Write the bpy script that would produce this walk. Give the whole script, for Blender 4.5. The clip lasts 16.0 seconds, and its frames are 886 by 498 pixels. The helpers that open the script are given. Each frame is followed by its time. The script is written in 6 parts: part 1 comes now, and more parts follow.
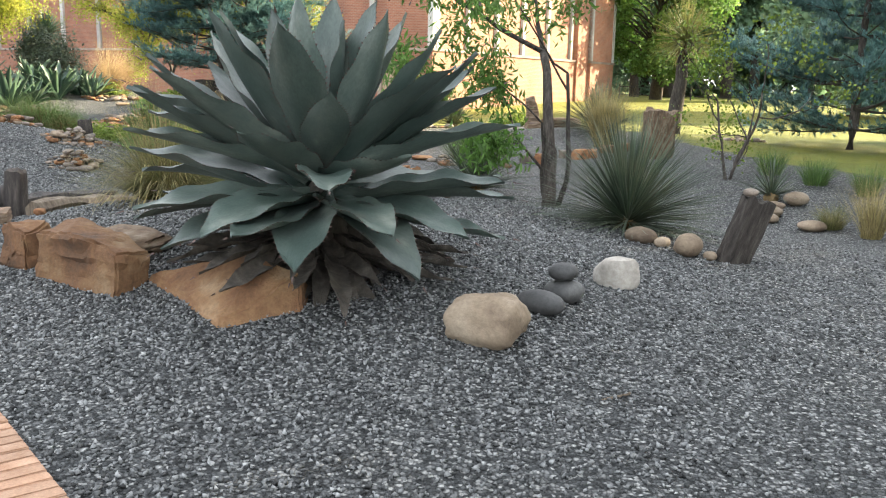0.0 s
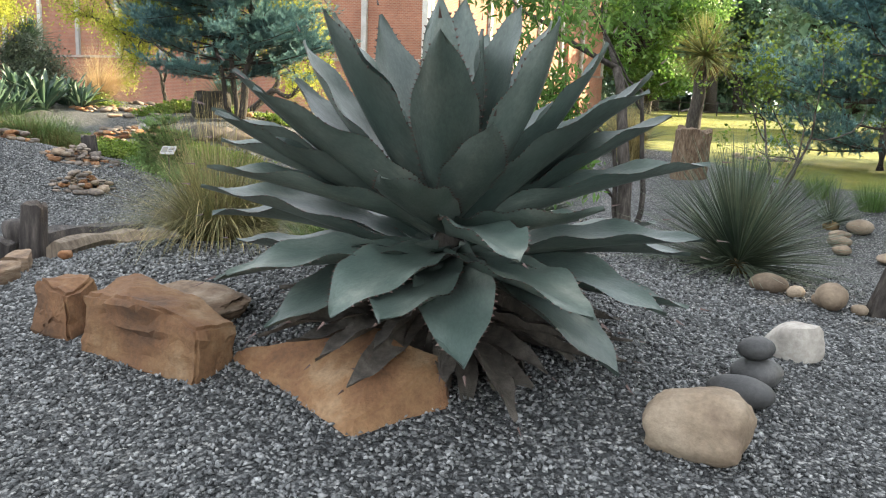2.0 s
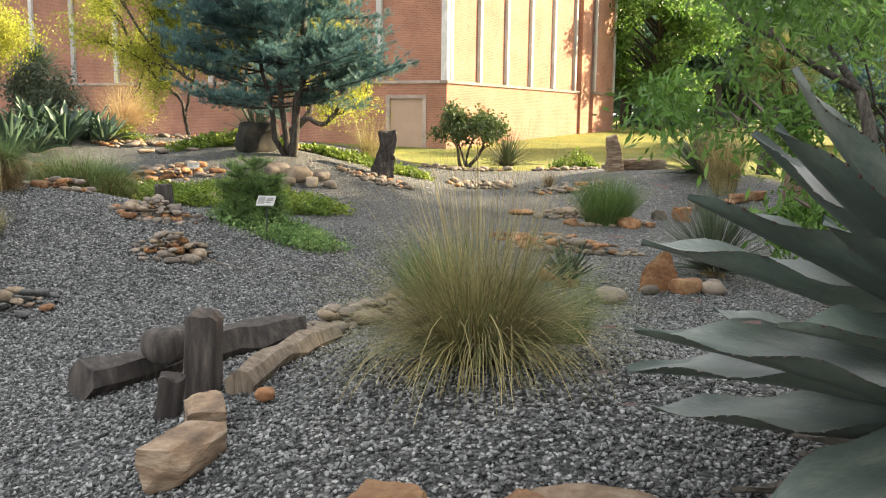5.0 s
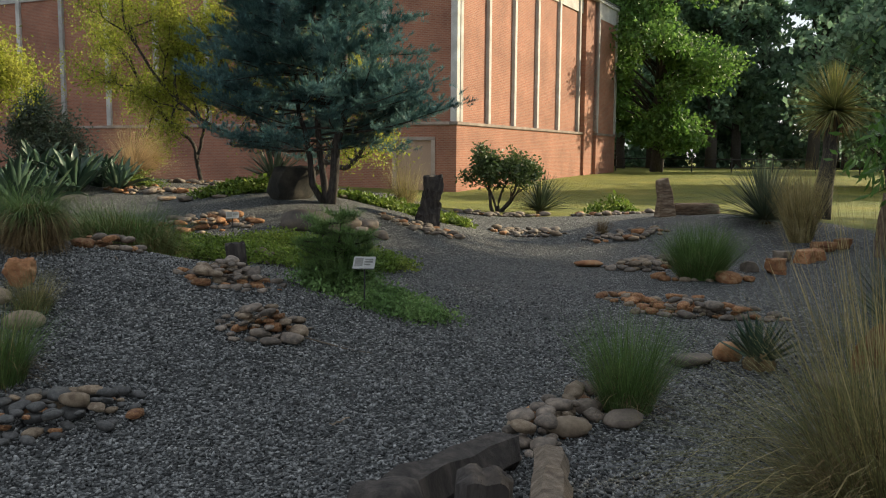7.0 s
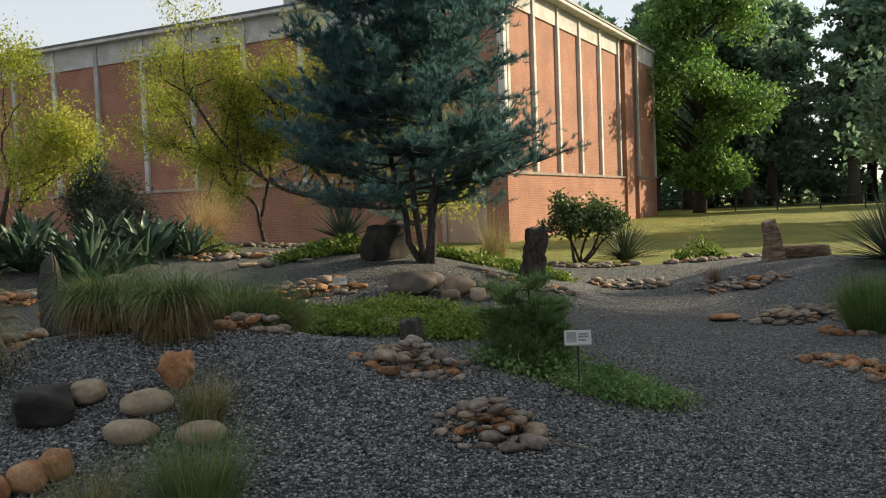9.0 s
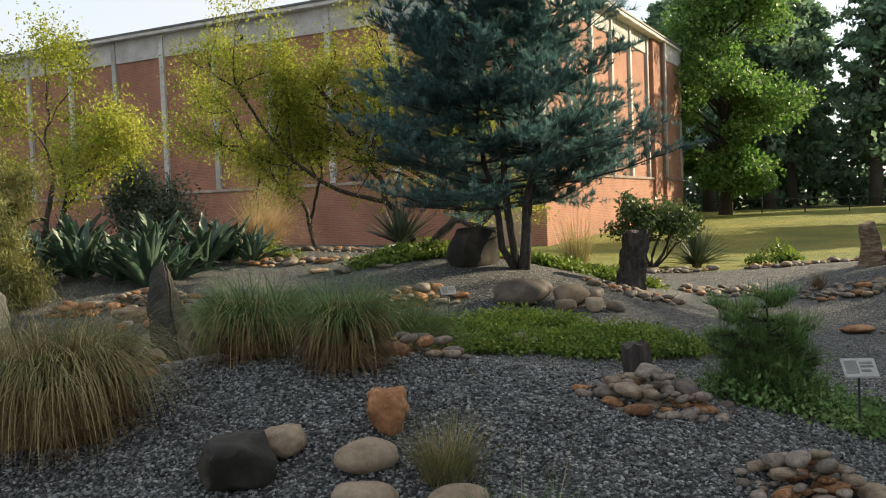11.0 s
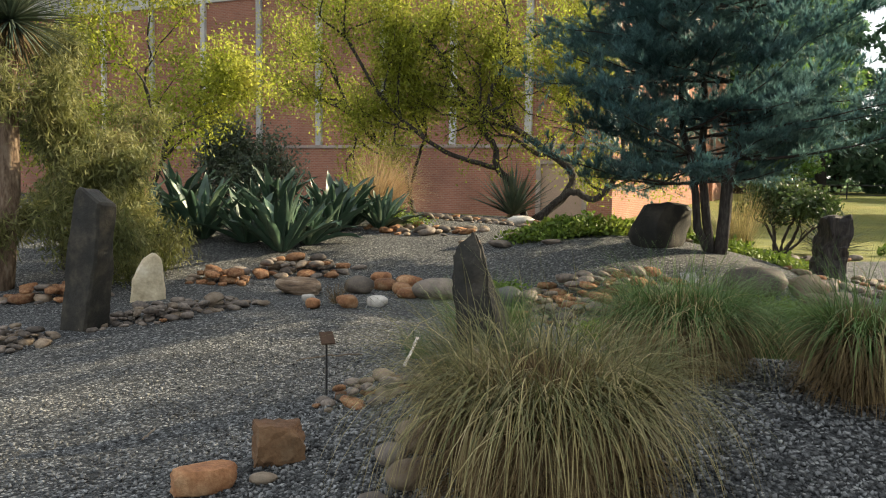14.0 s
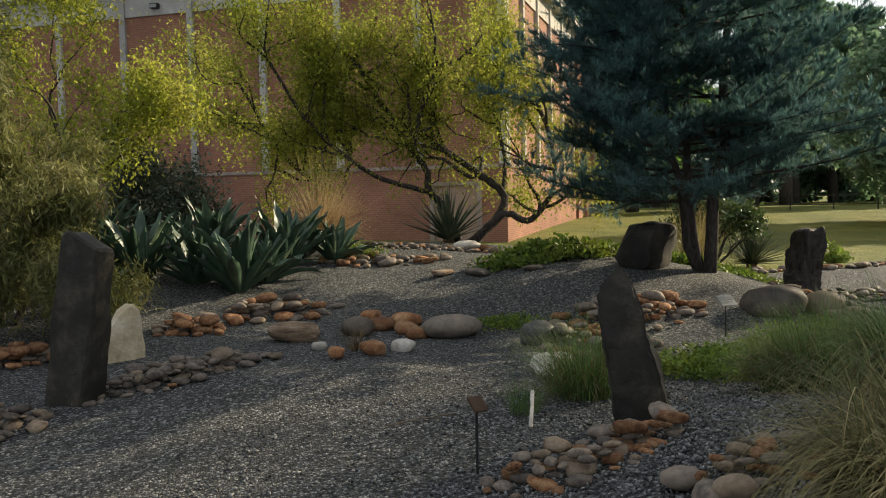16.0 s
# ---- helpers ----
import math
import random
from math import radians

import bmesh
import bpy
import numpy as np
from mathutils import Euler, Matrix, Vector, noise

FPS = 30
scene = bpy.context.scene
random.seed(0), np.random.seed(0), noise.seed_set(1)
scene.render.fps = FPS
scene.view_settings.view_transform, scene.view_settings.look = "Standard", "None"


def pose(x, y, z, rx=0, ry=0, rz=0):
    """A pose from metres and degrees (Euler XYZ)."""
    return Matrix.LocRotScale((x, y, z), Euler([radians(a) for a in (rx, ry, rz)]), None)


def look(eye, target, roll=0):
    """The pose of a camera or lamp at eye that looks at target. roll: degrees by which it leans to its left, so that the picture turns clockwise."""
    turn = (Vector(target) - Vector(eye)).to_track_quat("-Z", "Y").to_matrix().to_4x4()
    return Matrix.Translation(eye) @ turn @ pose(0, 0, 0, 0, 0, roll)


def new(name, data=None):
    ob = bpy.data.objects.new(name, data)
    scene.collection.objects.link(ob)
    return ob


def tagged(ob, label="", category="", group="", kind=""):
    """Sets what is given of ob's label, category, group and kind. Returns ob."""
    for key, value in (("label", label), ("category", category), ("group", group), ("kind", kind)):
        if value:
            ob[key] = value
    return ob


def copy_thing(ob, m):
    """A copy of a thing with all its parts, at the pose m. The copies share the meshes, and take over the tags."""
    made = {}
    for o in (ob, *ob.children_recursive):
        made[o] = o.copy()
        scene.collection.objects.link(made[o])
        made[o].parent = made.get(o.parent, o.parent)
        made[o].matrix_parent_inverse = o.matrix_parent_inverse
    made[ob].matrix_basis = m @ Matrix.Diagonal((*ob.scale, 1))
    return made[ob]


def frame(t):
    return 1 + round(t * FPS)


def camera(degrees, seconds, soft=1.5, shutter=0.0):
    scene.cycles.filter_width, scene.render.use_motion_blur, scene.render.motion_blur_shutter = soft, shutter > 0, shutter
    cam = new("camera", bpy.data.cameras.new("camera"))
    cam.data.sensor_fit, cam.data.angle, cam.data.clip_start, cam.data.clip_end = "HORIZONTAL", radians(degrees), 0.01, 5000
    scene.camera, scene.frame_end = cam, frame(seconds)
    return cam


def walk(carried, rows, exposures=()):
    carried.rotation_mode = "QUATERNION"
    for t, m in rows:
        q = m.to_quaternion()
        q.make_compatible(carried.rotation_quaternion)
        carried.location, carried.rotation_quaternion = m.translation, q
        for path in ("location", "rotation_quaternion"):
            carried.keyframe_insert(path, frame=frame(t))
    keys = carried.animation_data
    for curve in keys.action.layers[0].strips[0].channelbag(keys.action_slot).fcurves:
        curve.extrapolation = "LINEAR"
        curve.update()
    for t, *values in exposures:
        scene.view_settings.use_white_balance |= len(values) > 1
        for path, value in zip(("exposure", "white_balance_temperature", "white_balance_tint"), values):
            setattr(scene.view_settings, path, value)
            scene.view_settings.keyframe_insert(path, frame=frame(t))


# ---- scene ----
cam = camera(53.7, 16.0, soft=1.1)
METRES, EYE, TILT, LEAN, TURN = 15.0, 1.5, 0.0, 0.0, 0.0
ROWS = [
    (0.0, 0.0, 0.0, 0.0, 0.25, -10.76, -1.3),
    (0.5, -0.0131, 0.0167, 0.0019, 0.14, -10.59, -2.29),
    (1.0, -0.0299, 0.0331, 0.0013, 0.01, -9.96, -2.74),
    (1.5, -0.0456, 0.0516, 0.0005, -0.72, -10.93, -2.29),
    (2.0, -0.0609, 0.0769, 0.0031, -1.43, -10.04, -1.91),
    (2.5, -0.0841, 0.0975, 0.0048, -2.32, -6.98, -1.76),
    (3.0, -0.1028, 0.1204, 0.0047, -3.53, -6.93, -1.73),
    (3.5, -0.1204, 0.1442, 0.0069, -3.74, -7.46, -2.06),
    (4.0, -0.1409, 0.1649, 0.0086, -2.14, -8.18, -0.99),
    (4.5, -0.1578, 0.189, 0.0081, -3.3, -8.55, -0.57),
    (5.0, -0.1778, 0.2137, 0.0098, -2.69, -8.79, -0.68),
    (7.5, -0.2855, 0.3405, 0.0114, -4.62, -5.48, -0.02),
    (8.0, -0.3108, 0.3626, 0.0126, -5.32, -5.24, 0.64),
    (8.5, -0.3307, 0.3878, 0.0125, -6.05, -4.93, 1.5),
    (9.0, -0.3532, 0.4081, 0.0137, -3.03, -2.77, 2.14),
    (9.5, -0.3766, 0.4265, 0.0146, -3.02, -3.17, 2.64),
    (10.0, -0.3987, 0.4492, 0.0168, -2.47, -2.24, 3.04),
    (12.5, -0.5255, 0.5457, 0.0164, -3.95, -3.96, 0.15),
    (13.0, -0.5541, 0.5653, 0.0178, -0.88, -4.36, -0.69),
    (13.5, -0.5861, 0.5824, 0.0186, -2.03, -4.65, -0.85),
    (14.0, -0.6151, 0.6039, 0.0182, -3.61, -4.75, -0.73),
    (14.5, -0.6449, 0.6193, 0.0188, -4.9, -3.71, 0.39),
    (15.0, -0.6676, 0.6374, 0.0176, -10.55, -3.79, 0.71),
    (15.5, -0.6914, 0.6618, 0.0206, -12.05, -3.07, 1.07),
    (16.0, -0.7188, 0.6798, 0.0212, -13.43, -3.31, 1.15),
]
walk(cam, [(t, pose(0, 0, EYE, TILT, LEAN, TURN) @ pose(METRES * x, METRES * y, METRES * z, 90 + pitch, roll, yaw)) for t, x, y, z, yaw, pitch, roll in ROWS],
     [(0, 2.65, 6400, 10), (2.4, 2.6, 6400, 10), (3.0, 1.9, 6250, 9), (3.5, 1.35, 6200, 8), (4.0, 1.8, 6400, 9), (4.6, 2.3, 6750, 10), (5, 2.4, 6900, 11),
      (7.4, 0.75, 6200, 8), (8.5, 0.85, 6300, 8), (10, 0.88, 6450, 9), (12.5, 1.5, 6450, 9), (13.0, 1.25, 6450, 9), (13.5, 1.2, 6450, 9), (14.0, 1.4, 6450, 9), (14.5, 1.45, 6450, 9), (15.0, 1.0, 6400, 9), (15.5, 0.6, 6400, 9), (16, 0.6, 6400, 9)])
# ---- world, sun, exposure ----
SUN_AZ, SUN_EL = 20.0, 23.0            # degrees: bearing from +x towards +y, height above the horizon
world = bpy.data.worlds.new("world")
scene.world = world
world.use_nodes = True
wn = world.node_tree
sky = wn.nodes.new("ShaderNodeTexSky")
sky.sky_type, sky.sun_disc = "NISHITA", False
sky.sun_elevation, sky.sun_rotation = radians(SUN_EL), radians(90 - SUN_AZ)
sky.air_density, sky.dust_density, sky.ozone_density = 1.0, 1.6, 1.0
# thin broken cloud over the whole sky
cloud = wn.nodes.new("ShaderNodeTexNoise")
cloud.inputs["Scale"].default_value, cloud.inputs["Detail"].default_value = 2.2, 6.0
stretched = wn.nodes.new("ShaderNodeMapping")
stretched.inputs["Scale"].default_value = (1, 1, 3)
wn.links.new(wn.nodes.new("ShaderNodeTexCoord").outputs["Generated"], stretched.inputs[0])
wn.links.new(stretched.outputs[0], cloud.inputs["Vector"])
cover_of = wn.nodes.new("ShaderNodeMapRange")
cover_of.inputs[1].default_value, cover_of.inputs[2].default_value, cover_of.inputs[3].default_value, cover_of.inputs[4].default_value = 0.3, 0.7, 0.6, 1.0
wn.links.new(cloud.outputs[0], cover_of.inputs[0])
veil = wn.nodes.new("ShaderNodeMix")
veil.data_type = "RGBA"
veil.inputs[7].default_value = (3.05, 3.10, 3.13, 1)
wn.links.new(cover_of.outputs[0], veil.inputs[0])
wn.links.new(sky.outputs[0], veil.inputs[6])
wn.links.new(veil.outputs[2], wn.nodes["Background"].inputs[0])
wn.nodes["Background"].inputs[1].default_value = 0.14
sun = new("sun", bpy.data.lights.new("sun", "SUN"))
sun.data.energy, sun.data.angle, sun.data.color = 5.0, radians(0.6), (1.0, 0.83, 0.56)
ca, sa, ce, se = math.cos(radians(SUN_AZ)), math.sin(radians(SUN_AZ)), math.cos(radians(SUN_EL)), math.sin(radians(SUN_EL))
sun.matrix_world = look((40 * ca * ce, 40 * sa * ce, 40 * se), (0, 0, 0))


# ---- materials ----
def node(nt, kind, **inputs):
    n = nt.nodes.new(kind)
    for k, v in inputs.items():
        n.inputs[k.replace("_", " ")].default_value = v
    return n


def ramp(nt, fac, stops):
    r = nt.nodes.new("ShaderNodeValToRGB")
    els = r.color_ramp.elements
    while len(els) < len(stops):
        els.new(0.5)
    for e, (p, c) in zip(els, stops):
        e.position, e.color = p, (*c, 1)
    nt.links.new(fac, r.inputs[0])
    return r.outputs[0]


def mixed(nt, fac, a, b, how="MIX"):
    m = nt.nodes.new("ShaderNodeMix")
    m.data_type, m.blend_type = "RGBA", how
    for sock, v in ((m.inputs[0], fac), (m.inputs[6], a), (m.inputs[7], b)):
        if isinstance(v, (int, float)):
            sock.default_value = v
        elif isinstance(v, tuple):
            sock.default_value = (*v, 1)
        else:
            nt.links.new(v, sock)
    return m.outputs[2]


def surface(name, stops, scale=6.0, rough=0.8, bump=0.3, fine=60.0, detail=8.0, vary=0.25, see=0.0, spec=0.4, stretch=None, island=False, local=True, metal=0.0):
    """A grained, stained surface: stops colour a coarse noise, a fine noise adds grain and relief, and each object differs a little."""
    m = bpy.data.materials.new(name)
    m.use_nodes = True
    nt = m.node_tree
    b = nt.nodes["Principled BSDF"]
    co = nt.nodes.new("ShaderNodeTexCoord").outputs["Object"]
    info = nt.nodes.new("ShaderNodeObjectInfo")
    if island:
        rnd = nt.nodes.new("ShaderNodeNewGeometry").outputs["Random Per Island"]
    else:
        rnd = info.outputs["Random"]
    if stretch:
        mp = nt.nodes.new("ShaderNodeMapping")
        mp.inputs["Scale"].default_value = stretch
        nt.links.new(co, mp.inputs[0])
        co = mp.outputs[0]
    n1, n2 = node(nt, "ShaderNodeTexNoise", Scale=scale, Detail=detail, Roughness=0.6), node(nt, "ShaderNodeTexNoise", Scale=fine, Detail=4.0, Roughness=0.65)
    off = nt.nodes.new("ShaderNodeVectorMath")
    off.operation = "MULTIPLY_ADD"
    comb = nt.nodes.new("ShaderNodeCombineXYZ")
    for i in range(3):
        nt.links.new(info.outputs["Random"], comb.inputs[i])
    nt.links.new(comb.outputs[0], off.inputs[0])
    off.inputs[1].default_value = (37, 53, 71)
    nt.links.new(co, off.inputs[2])
    for n in (n1, n2):
        nt.links.new(off.outputs[0], n.inputs["Vector"])
    lo, hi = 0.32, 0.68
    col = ramp(nt, n1.outputs[0], [(lo + (hi - lo) * p, c) for p, c in stops])
    col = mixed(nt, 0.35, col, ramp(nt, n2.outputs[0], [(0.3, (0.25, 0.25, 0.25)), (0.7, (0.8, 0.8, 0.8))]), "OVERLAY")
    v = nt.nodes.new("ShaderNodeMapRange")
    v.inputs[3].default_value, v.inputs[4].default_value = 1 - vary, 1 + vary
    nt.links.new(rnd, v.inputs[0])
    hs = nt.nodes.new("ShaderNodeHueSaturation")
    nt.links.new(v.outputs[0], hs.inputs["Value"])
    nt.links.new(col, hs.inputs["Color"])
    col = hs.outputs[0]
    nt.links.new(col, b.inputs["Base Color"])
    b.inputs["Roughness"].default_value, b.inputs["Specular IOR Level"].default_value, b.inputs["Metallic"].default_value = rough, spec, metal
    if bump:
        add = nt.nodes.new("ShaderNodeMath")
        add.operation = "MULTIPLY_ADD"
        add.inputs[1].default_value = 0.35
        nt.links.new(n2.outputs[0], add.inputs[0])
        nt.links.new(n1.outputs[0], add.inputs[2])
        bp = node(nt, "ShaderNodeBump", Strength=bump, Distance=0.02)
        nt.links.new(add.outputs[0], bp.inputs["Height"])
        nt.links.new(bp.outputs[0], b.inputs["Normal"])
    if see:
        tr = nt.nodes.new("ShaderNodeBsdfTranslucent")
        nt.links.new(col, tr.inputs[0])
        mx = nt.nodes.new("ShaderNodeMixShader")
        mx.inputs[0].default_value = see
        nt.links.new(b.outputs[0], mx.inputs[1])
        nt.links.new(tr.outputs[0], mx.inputs[2])
        nt.links.new(mx.outputs[0], nt.nodes["Material Output"].inputs[0])
    return m


def brickwork(name, c1, c2, mortar):
    m = bpy.data.materials.new(name)
    m.use_nodes = True
    nt = m.node_tree
    b = nt.nodes["Principled BSDF"]
    co = nt.nodes.new("ShaderNodeTexCoord").outputs["Object"]
    sep, comb, add = nt.nodes.new("ShaderNodeSeparateXYZ"), nt.nodes.new("ShaderNodeCombineXYZ"), nt.nodes.new("ShaderNodeMath")
    nt.links.new(co, sep.inputs[0])
    nt.links.new(sep.outputs[0], add.inputs[0])
    nt.links.new(sep.outputs[1], add.inputs[1])
    nt.links.new(add.outputs[0], comb.inputs[0])
    nt.links.new(sep.outputs[2], comb.inputs[1])
    br = node(nt, "ShaderNodeTexBrick", Scale=1.0, Mortar_Size=0.012, Brick_Width=0.225, Row_Height=0.075, Bias=-0.1)
    br.inputs["Color1"].default_value, br.inputs["Color2"].default_value, br.inputs["Mortar"].default_value = (*c1, 1), (*c2, 1), (*mortar, 1)
    nt.links.new(comb.outputs[0], br.inputs["Vector"])
    n1, n2 = node(nt, "ShaderNodeTexNoise", Scale=0.7, Detail=9.0), node(nt, "ShaderNodeTexNoise", Scale=45.0, Detail=4.0)
    for n in (n1, n2):
        nt.links.new(co, n.inputs["Vector"])
    col = mixed(nt, 0.5, br.outputs[0], ramp(nt, n1.outputs[0], [(0.3, (0.3, 0.3, 0.3)), (0.7, (0.7, 0.7, 0.7))]), "OVERLAY")
    col = mixed(nt, 0.3, col, ramp(nt, n2.outputs[0], [(0.3, (0.3, 0.3, 0.3)), (0.7, (0.7, 0.7, 0.7))]), "OVERLAY")
    nt.links.new(col, b.inputs["Base Color"])
    b.inputs["Roughness"].default_value = 0.9
    bp = node(nt, "ShaderNodeBump", Strength=0.6, Distance=0.012)
    bp.invert = True
    nt.links.new(br.outputs["Fac"], bp.inputs["Height"])
    nt.links.new(bp.outputs[0], b.inputs["Normal"])
    return m


def ground_material():
    """Grey-blue crushed gravel, and mown lawn where the mesh's attribute 'lawn' says so."""
    m = bpy.data.materials.new("gravel_and_lawn")
    m.use_nodes = True
    nt = m.node_tree
    b = nt.nodes["Principled BSDF"]
    co = nt.nodes.new("ShaderNodeTexCoord").outputs["Object"]
    warp = node(nt, "ShaderNodeTexNoise", Scale=9.0, Detail=3.0)
    nt.links.new(co, warp.inputs["Vector"])
    wv = nt.nodes.new("ShaderNodeVectorMath")
    wv.operation = "MULTIPLY_ADD"
    wv.inputs[1].default_value = (0.05, 0.05, 0.05)
    nt.links.new(warp.outputs["Color"], wv.inputs[0])
    nt.links.new(co, wv.inputs[2])
    v = node(nt, "ShaderNodeTexVoronoi", Scale=54.0, Randomness=1.0)
    v2 = node(nt, "ShaderNodeTexVoronoi", Scale=115.0, Randomness=1.0)
    for q in (v, v2):
        nt.links.new(wv.outputs[0], q.inputs["Vector"])
    sep = nt.nodes.new("ShaderNodeSeparateColor")
    nt.links.new(v.outputs["Color"], sep.inputs[0])
    stone = ramp(nt, sep.outputs[0], [(0.0, (0.020, 0.022, 0.022)), (0.4, (0.066, 0.070, 0.071)), (0.75, (0.155, 0.158, 0.156)), (1.0, (0.44, 0.44, 0.42))])
    big = node(nt, "ShaderNodeTexNoise", Scale=0.55, Detail=7.0, Roughness=0.65)
    nt.links.new(co, big.inputs["Vector"])
    stone = mixed(nt, 0.45, stone, ramp(nt, big.outputs[0], [(0.33, (0.32, 0.32, 0.33)), (0.52, (0.5, 0.5, 0.5)), (0.72, (0.72, 0.67, 0.60))]), "OVERLAY")
    # shade between the stones, painted in: colour darkens towards each cell's rim
    gap_shade = ramp(nt, v.outputs["Distance"], [(0.38, (1, 1, 1)), (0.75, (0.24, 0.24, 0.24))])
    stone = mixed(nt, 1.0, stone, gap_shade, "MULTIPLY")
    g1, g2, g3 = node(nt, "ShaderNodeTexNoise", Scale=0.35, Detail=6.0), node(nt, "ShaderNodeTexNoise", Scale=26.0, Detail=5.0, Roughness=0.75), node(nt, "ShaderNodeTexNoise", Scale=2.4, Detail=5.0)
    for g in (g1, g2, g3):
        nt.links.new(co, g.inputs["Vector"])
    grass = ramp(nt, g1.outputs[0], [(0.3, (0.105, 0.130, 0.018)), (0.55, (0.180, 0.185, 0.027)), (0.75, (0.255, 0.228, 0.046))])
    grass = mixed(nt, 0.6, grass, ramp(nt, g2.outputs[0], [(0.3, (0.2, 0.2, 0.2)), (0.7, (0.8, 0.8, 0.75))]), "OVERLAY")
    grass = mixed(nt, 0.4, grass, ramp(nt, g3.outputs[0], [(0.3, (0.3, 0.3, 0.3)), (0.7, (0.7, 0.7, 0.65))]), "OVERLAY")
    at = nt.nodes.new("ShaderNodeAttribute")
    at.attribute_name = "lawn"
    edge = nt.nodes.new("ShaderNodeMath")
    edge.operation = "MULTIPLY_ADD"
    edge.inputs[1].default_value, edge.inputs[2].default_value = 0.5, -0.25
    nt.links.new(g3.outputs[0], edge.inputs[0])
    s = nt.nodes.new("ShaderNodeMath")
    nt.links.new(at.outputs["Fac"], s.inputs[0])
    nt.links.new(edge.outputs[0], s.inputs[1])
    mask = nt.nodes.new("ShaderNodeMapRange")
    mask.inputs[1].default_value, mask.inputs[2].default_value = 0.44, 0.56
    nt.links.new(s.outputs[0], mask.inputs[0])
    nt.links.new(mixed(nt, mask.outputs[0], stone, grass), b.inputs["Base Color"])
    b.inputs["Roughness"].default_value, b.inputs["Specular IOR Level"].default_value = 0.75, 0.35
    hgt = nt.nodes.new("ShaderNodeMath")
    hgt.operation = "MULTIPLY_ADD"
    hgt.inputs[1].default_value = 0.4
    nt.links.new(v2.outputs["Distance"], hgt.inputs[0])
    nt.links.new(v.outputs["Distance"], hgt.inputs[2])
    bp = node(nt, "ShaderNodeBump", Strength=1.0, Distance=0.025)
    bp.invert = True
    nt.links.new(hgt.outputs[0], bp.inputs["Height"])
    nt.links.new(bp.outputs[0], b.inputs["Normal"])
    return m


GROUND = ground_material()
BRICK_RED = brickwork("red_brick", (0.335, 0.132, 0.078), (0.26, 0.095, 0.058), (0.32, 0.20, 0.14))
CONCRETE = surface("weathered_concrete", [(0, (0.36, 0.34, 0.31)), (0.6, (0.46, 0.44, 0.41)), (1, (0.55, 0.53, 0.50))], 1.5, 0.85, 0.15)
LEDGE = surface("stained_cast_stone", [(0, (0.22, 0.17, 0.14)), (0.6, (0.30, 0.235, 0.195)), (1, (0.38, 0.31, 0.26))], 1.5, 0.85, 0.15)
STUCCO = surface("tan_panel", [(0, (0.36, 0.24, 0.17)), (1, (0.42, 0.29, 0.21))], 1.0, 0.9, 0.1)
ROOF = surface("roof_edge_metal", [(0, (0.10, 0.10, 0.10)), (1, (0.17, 0.17, 0.17))], 2.0, 0.5, 0.1)
SAND = surface("ochre_sandstone", [(0, (0.072, 0.040, 0.022)), (0.35, (0.136, 0.068, 0.032)), (0.7, (0.184, 0.104, 0.050)), (1, (0.240, 0.160, 0.092))], 3.2, 0.9, 1.0, 45, vary=0.2)
SANDDARK = surface("grey_brown_layered_rock", [(0, (0.075, 0.053, 0.038)), (0.5, (0.180, 0.120, 0.075)), (1, (0.315, 0.247, 0.180))], 5.0, 0.9, 0.8, 30, stretch=(1, 1, 5))
OCHRE = surface("orange_ironstone", [(0, (0.135, 0.056, 0.027)), (0.5, (0.262, 0.124, 0.054)), (1, (0.360, 0.230, 0.124))], 5.0, 0.85, 0.7, 40, vary=0.35)
TANSTONE = surface("tan_boulder", [(0, (0.122, 0.086, 0.058)), (0.5, (0.209, 0.158, 0.108)), (1, (0.288, 0.230, 0.166))], 3.0, 0.8, 0.7, 38)
COBBLE = surface("grey_river_cobble", [(0, (0.070, 0.058, 0.049)), (0.5, (0.140, 0.113, 0.090)), (1, (0.230, 0.182, 0.140))], 4.0, 0.7, 0.25, 60, vary=0.45)
DARKCOB = surface("dark_river_cobble", [(0, (0.035, 0.035, 0.035)), (0.5, (0.059, 0.058, 0.056)), (1, (0.098, 0.095, 0.091))], 5.0, 0.6, 0.3, 50)
PALE = surface("pale_quartz_rock", [(0, (0.394, 0.356, 0.309)), (0.6, (0.562, 0.516, 0.450)), (1, (0.656, 0.619, 0.562))], 4.0, 0.8, 0.5, 30)
DARKSHARD = surface("dark_slaty_rock", [(0, (0.010, 0.010, 0.008)), (0.5, (0.022, 0.020, 0.015)), (1, (0.060, 0.050, 0.036))], 4.0, 0.8, 0.8, 40)
CREAM = surface("cream_weathered_stone", [(0, (0.40, 0.32, 0.20)), (0.6, (0.58, 0.49, 0.33)), (1, (0.68, 0.60, 0.45))], 4.0, 0.85, 0.6, 30)
BOG = surface("dark_petrified_wood", [(0, (0.017, 0.013, 0.012)), (0.5, (0.041, 0.034, 0.030)), (1, (0.090, 0.075, 0.064))], 6.0, 0.75, 1.0, 50, stretch=(3, 3, 0.5))
BARK = surface("grey_brown_bark", [(0, (0.022, 0.018, 0.015)), (0.5, (0.052, 0.043, 0.036)), (1, (0.095, 0.082, 0.070))], 14.0, 0.9, 0.9, 60, stretch=(2, 2, 0.5))
PALMBARK = surface("shaggy_palm_bark", [(0, (0.060, 0.036, 0.021)), (0.5, (0.144, 0.096, 0.060)), (1, (0.228, 0.174, 0.120))], 12.0, 0.9, 1.0, 60, stretch=(2, 2, 0.6))
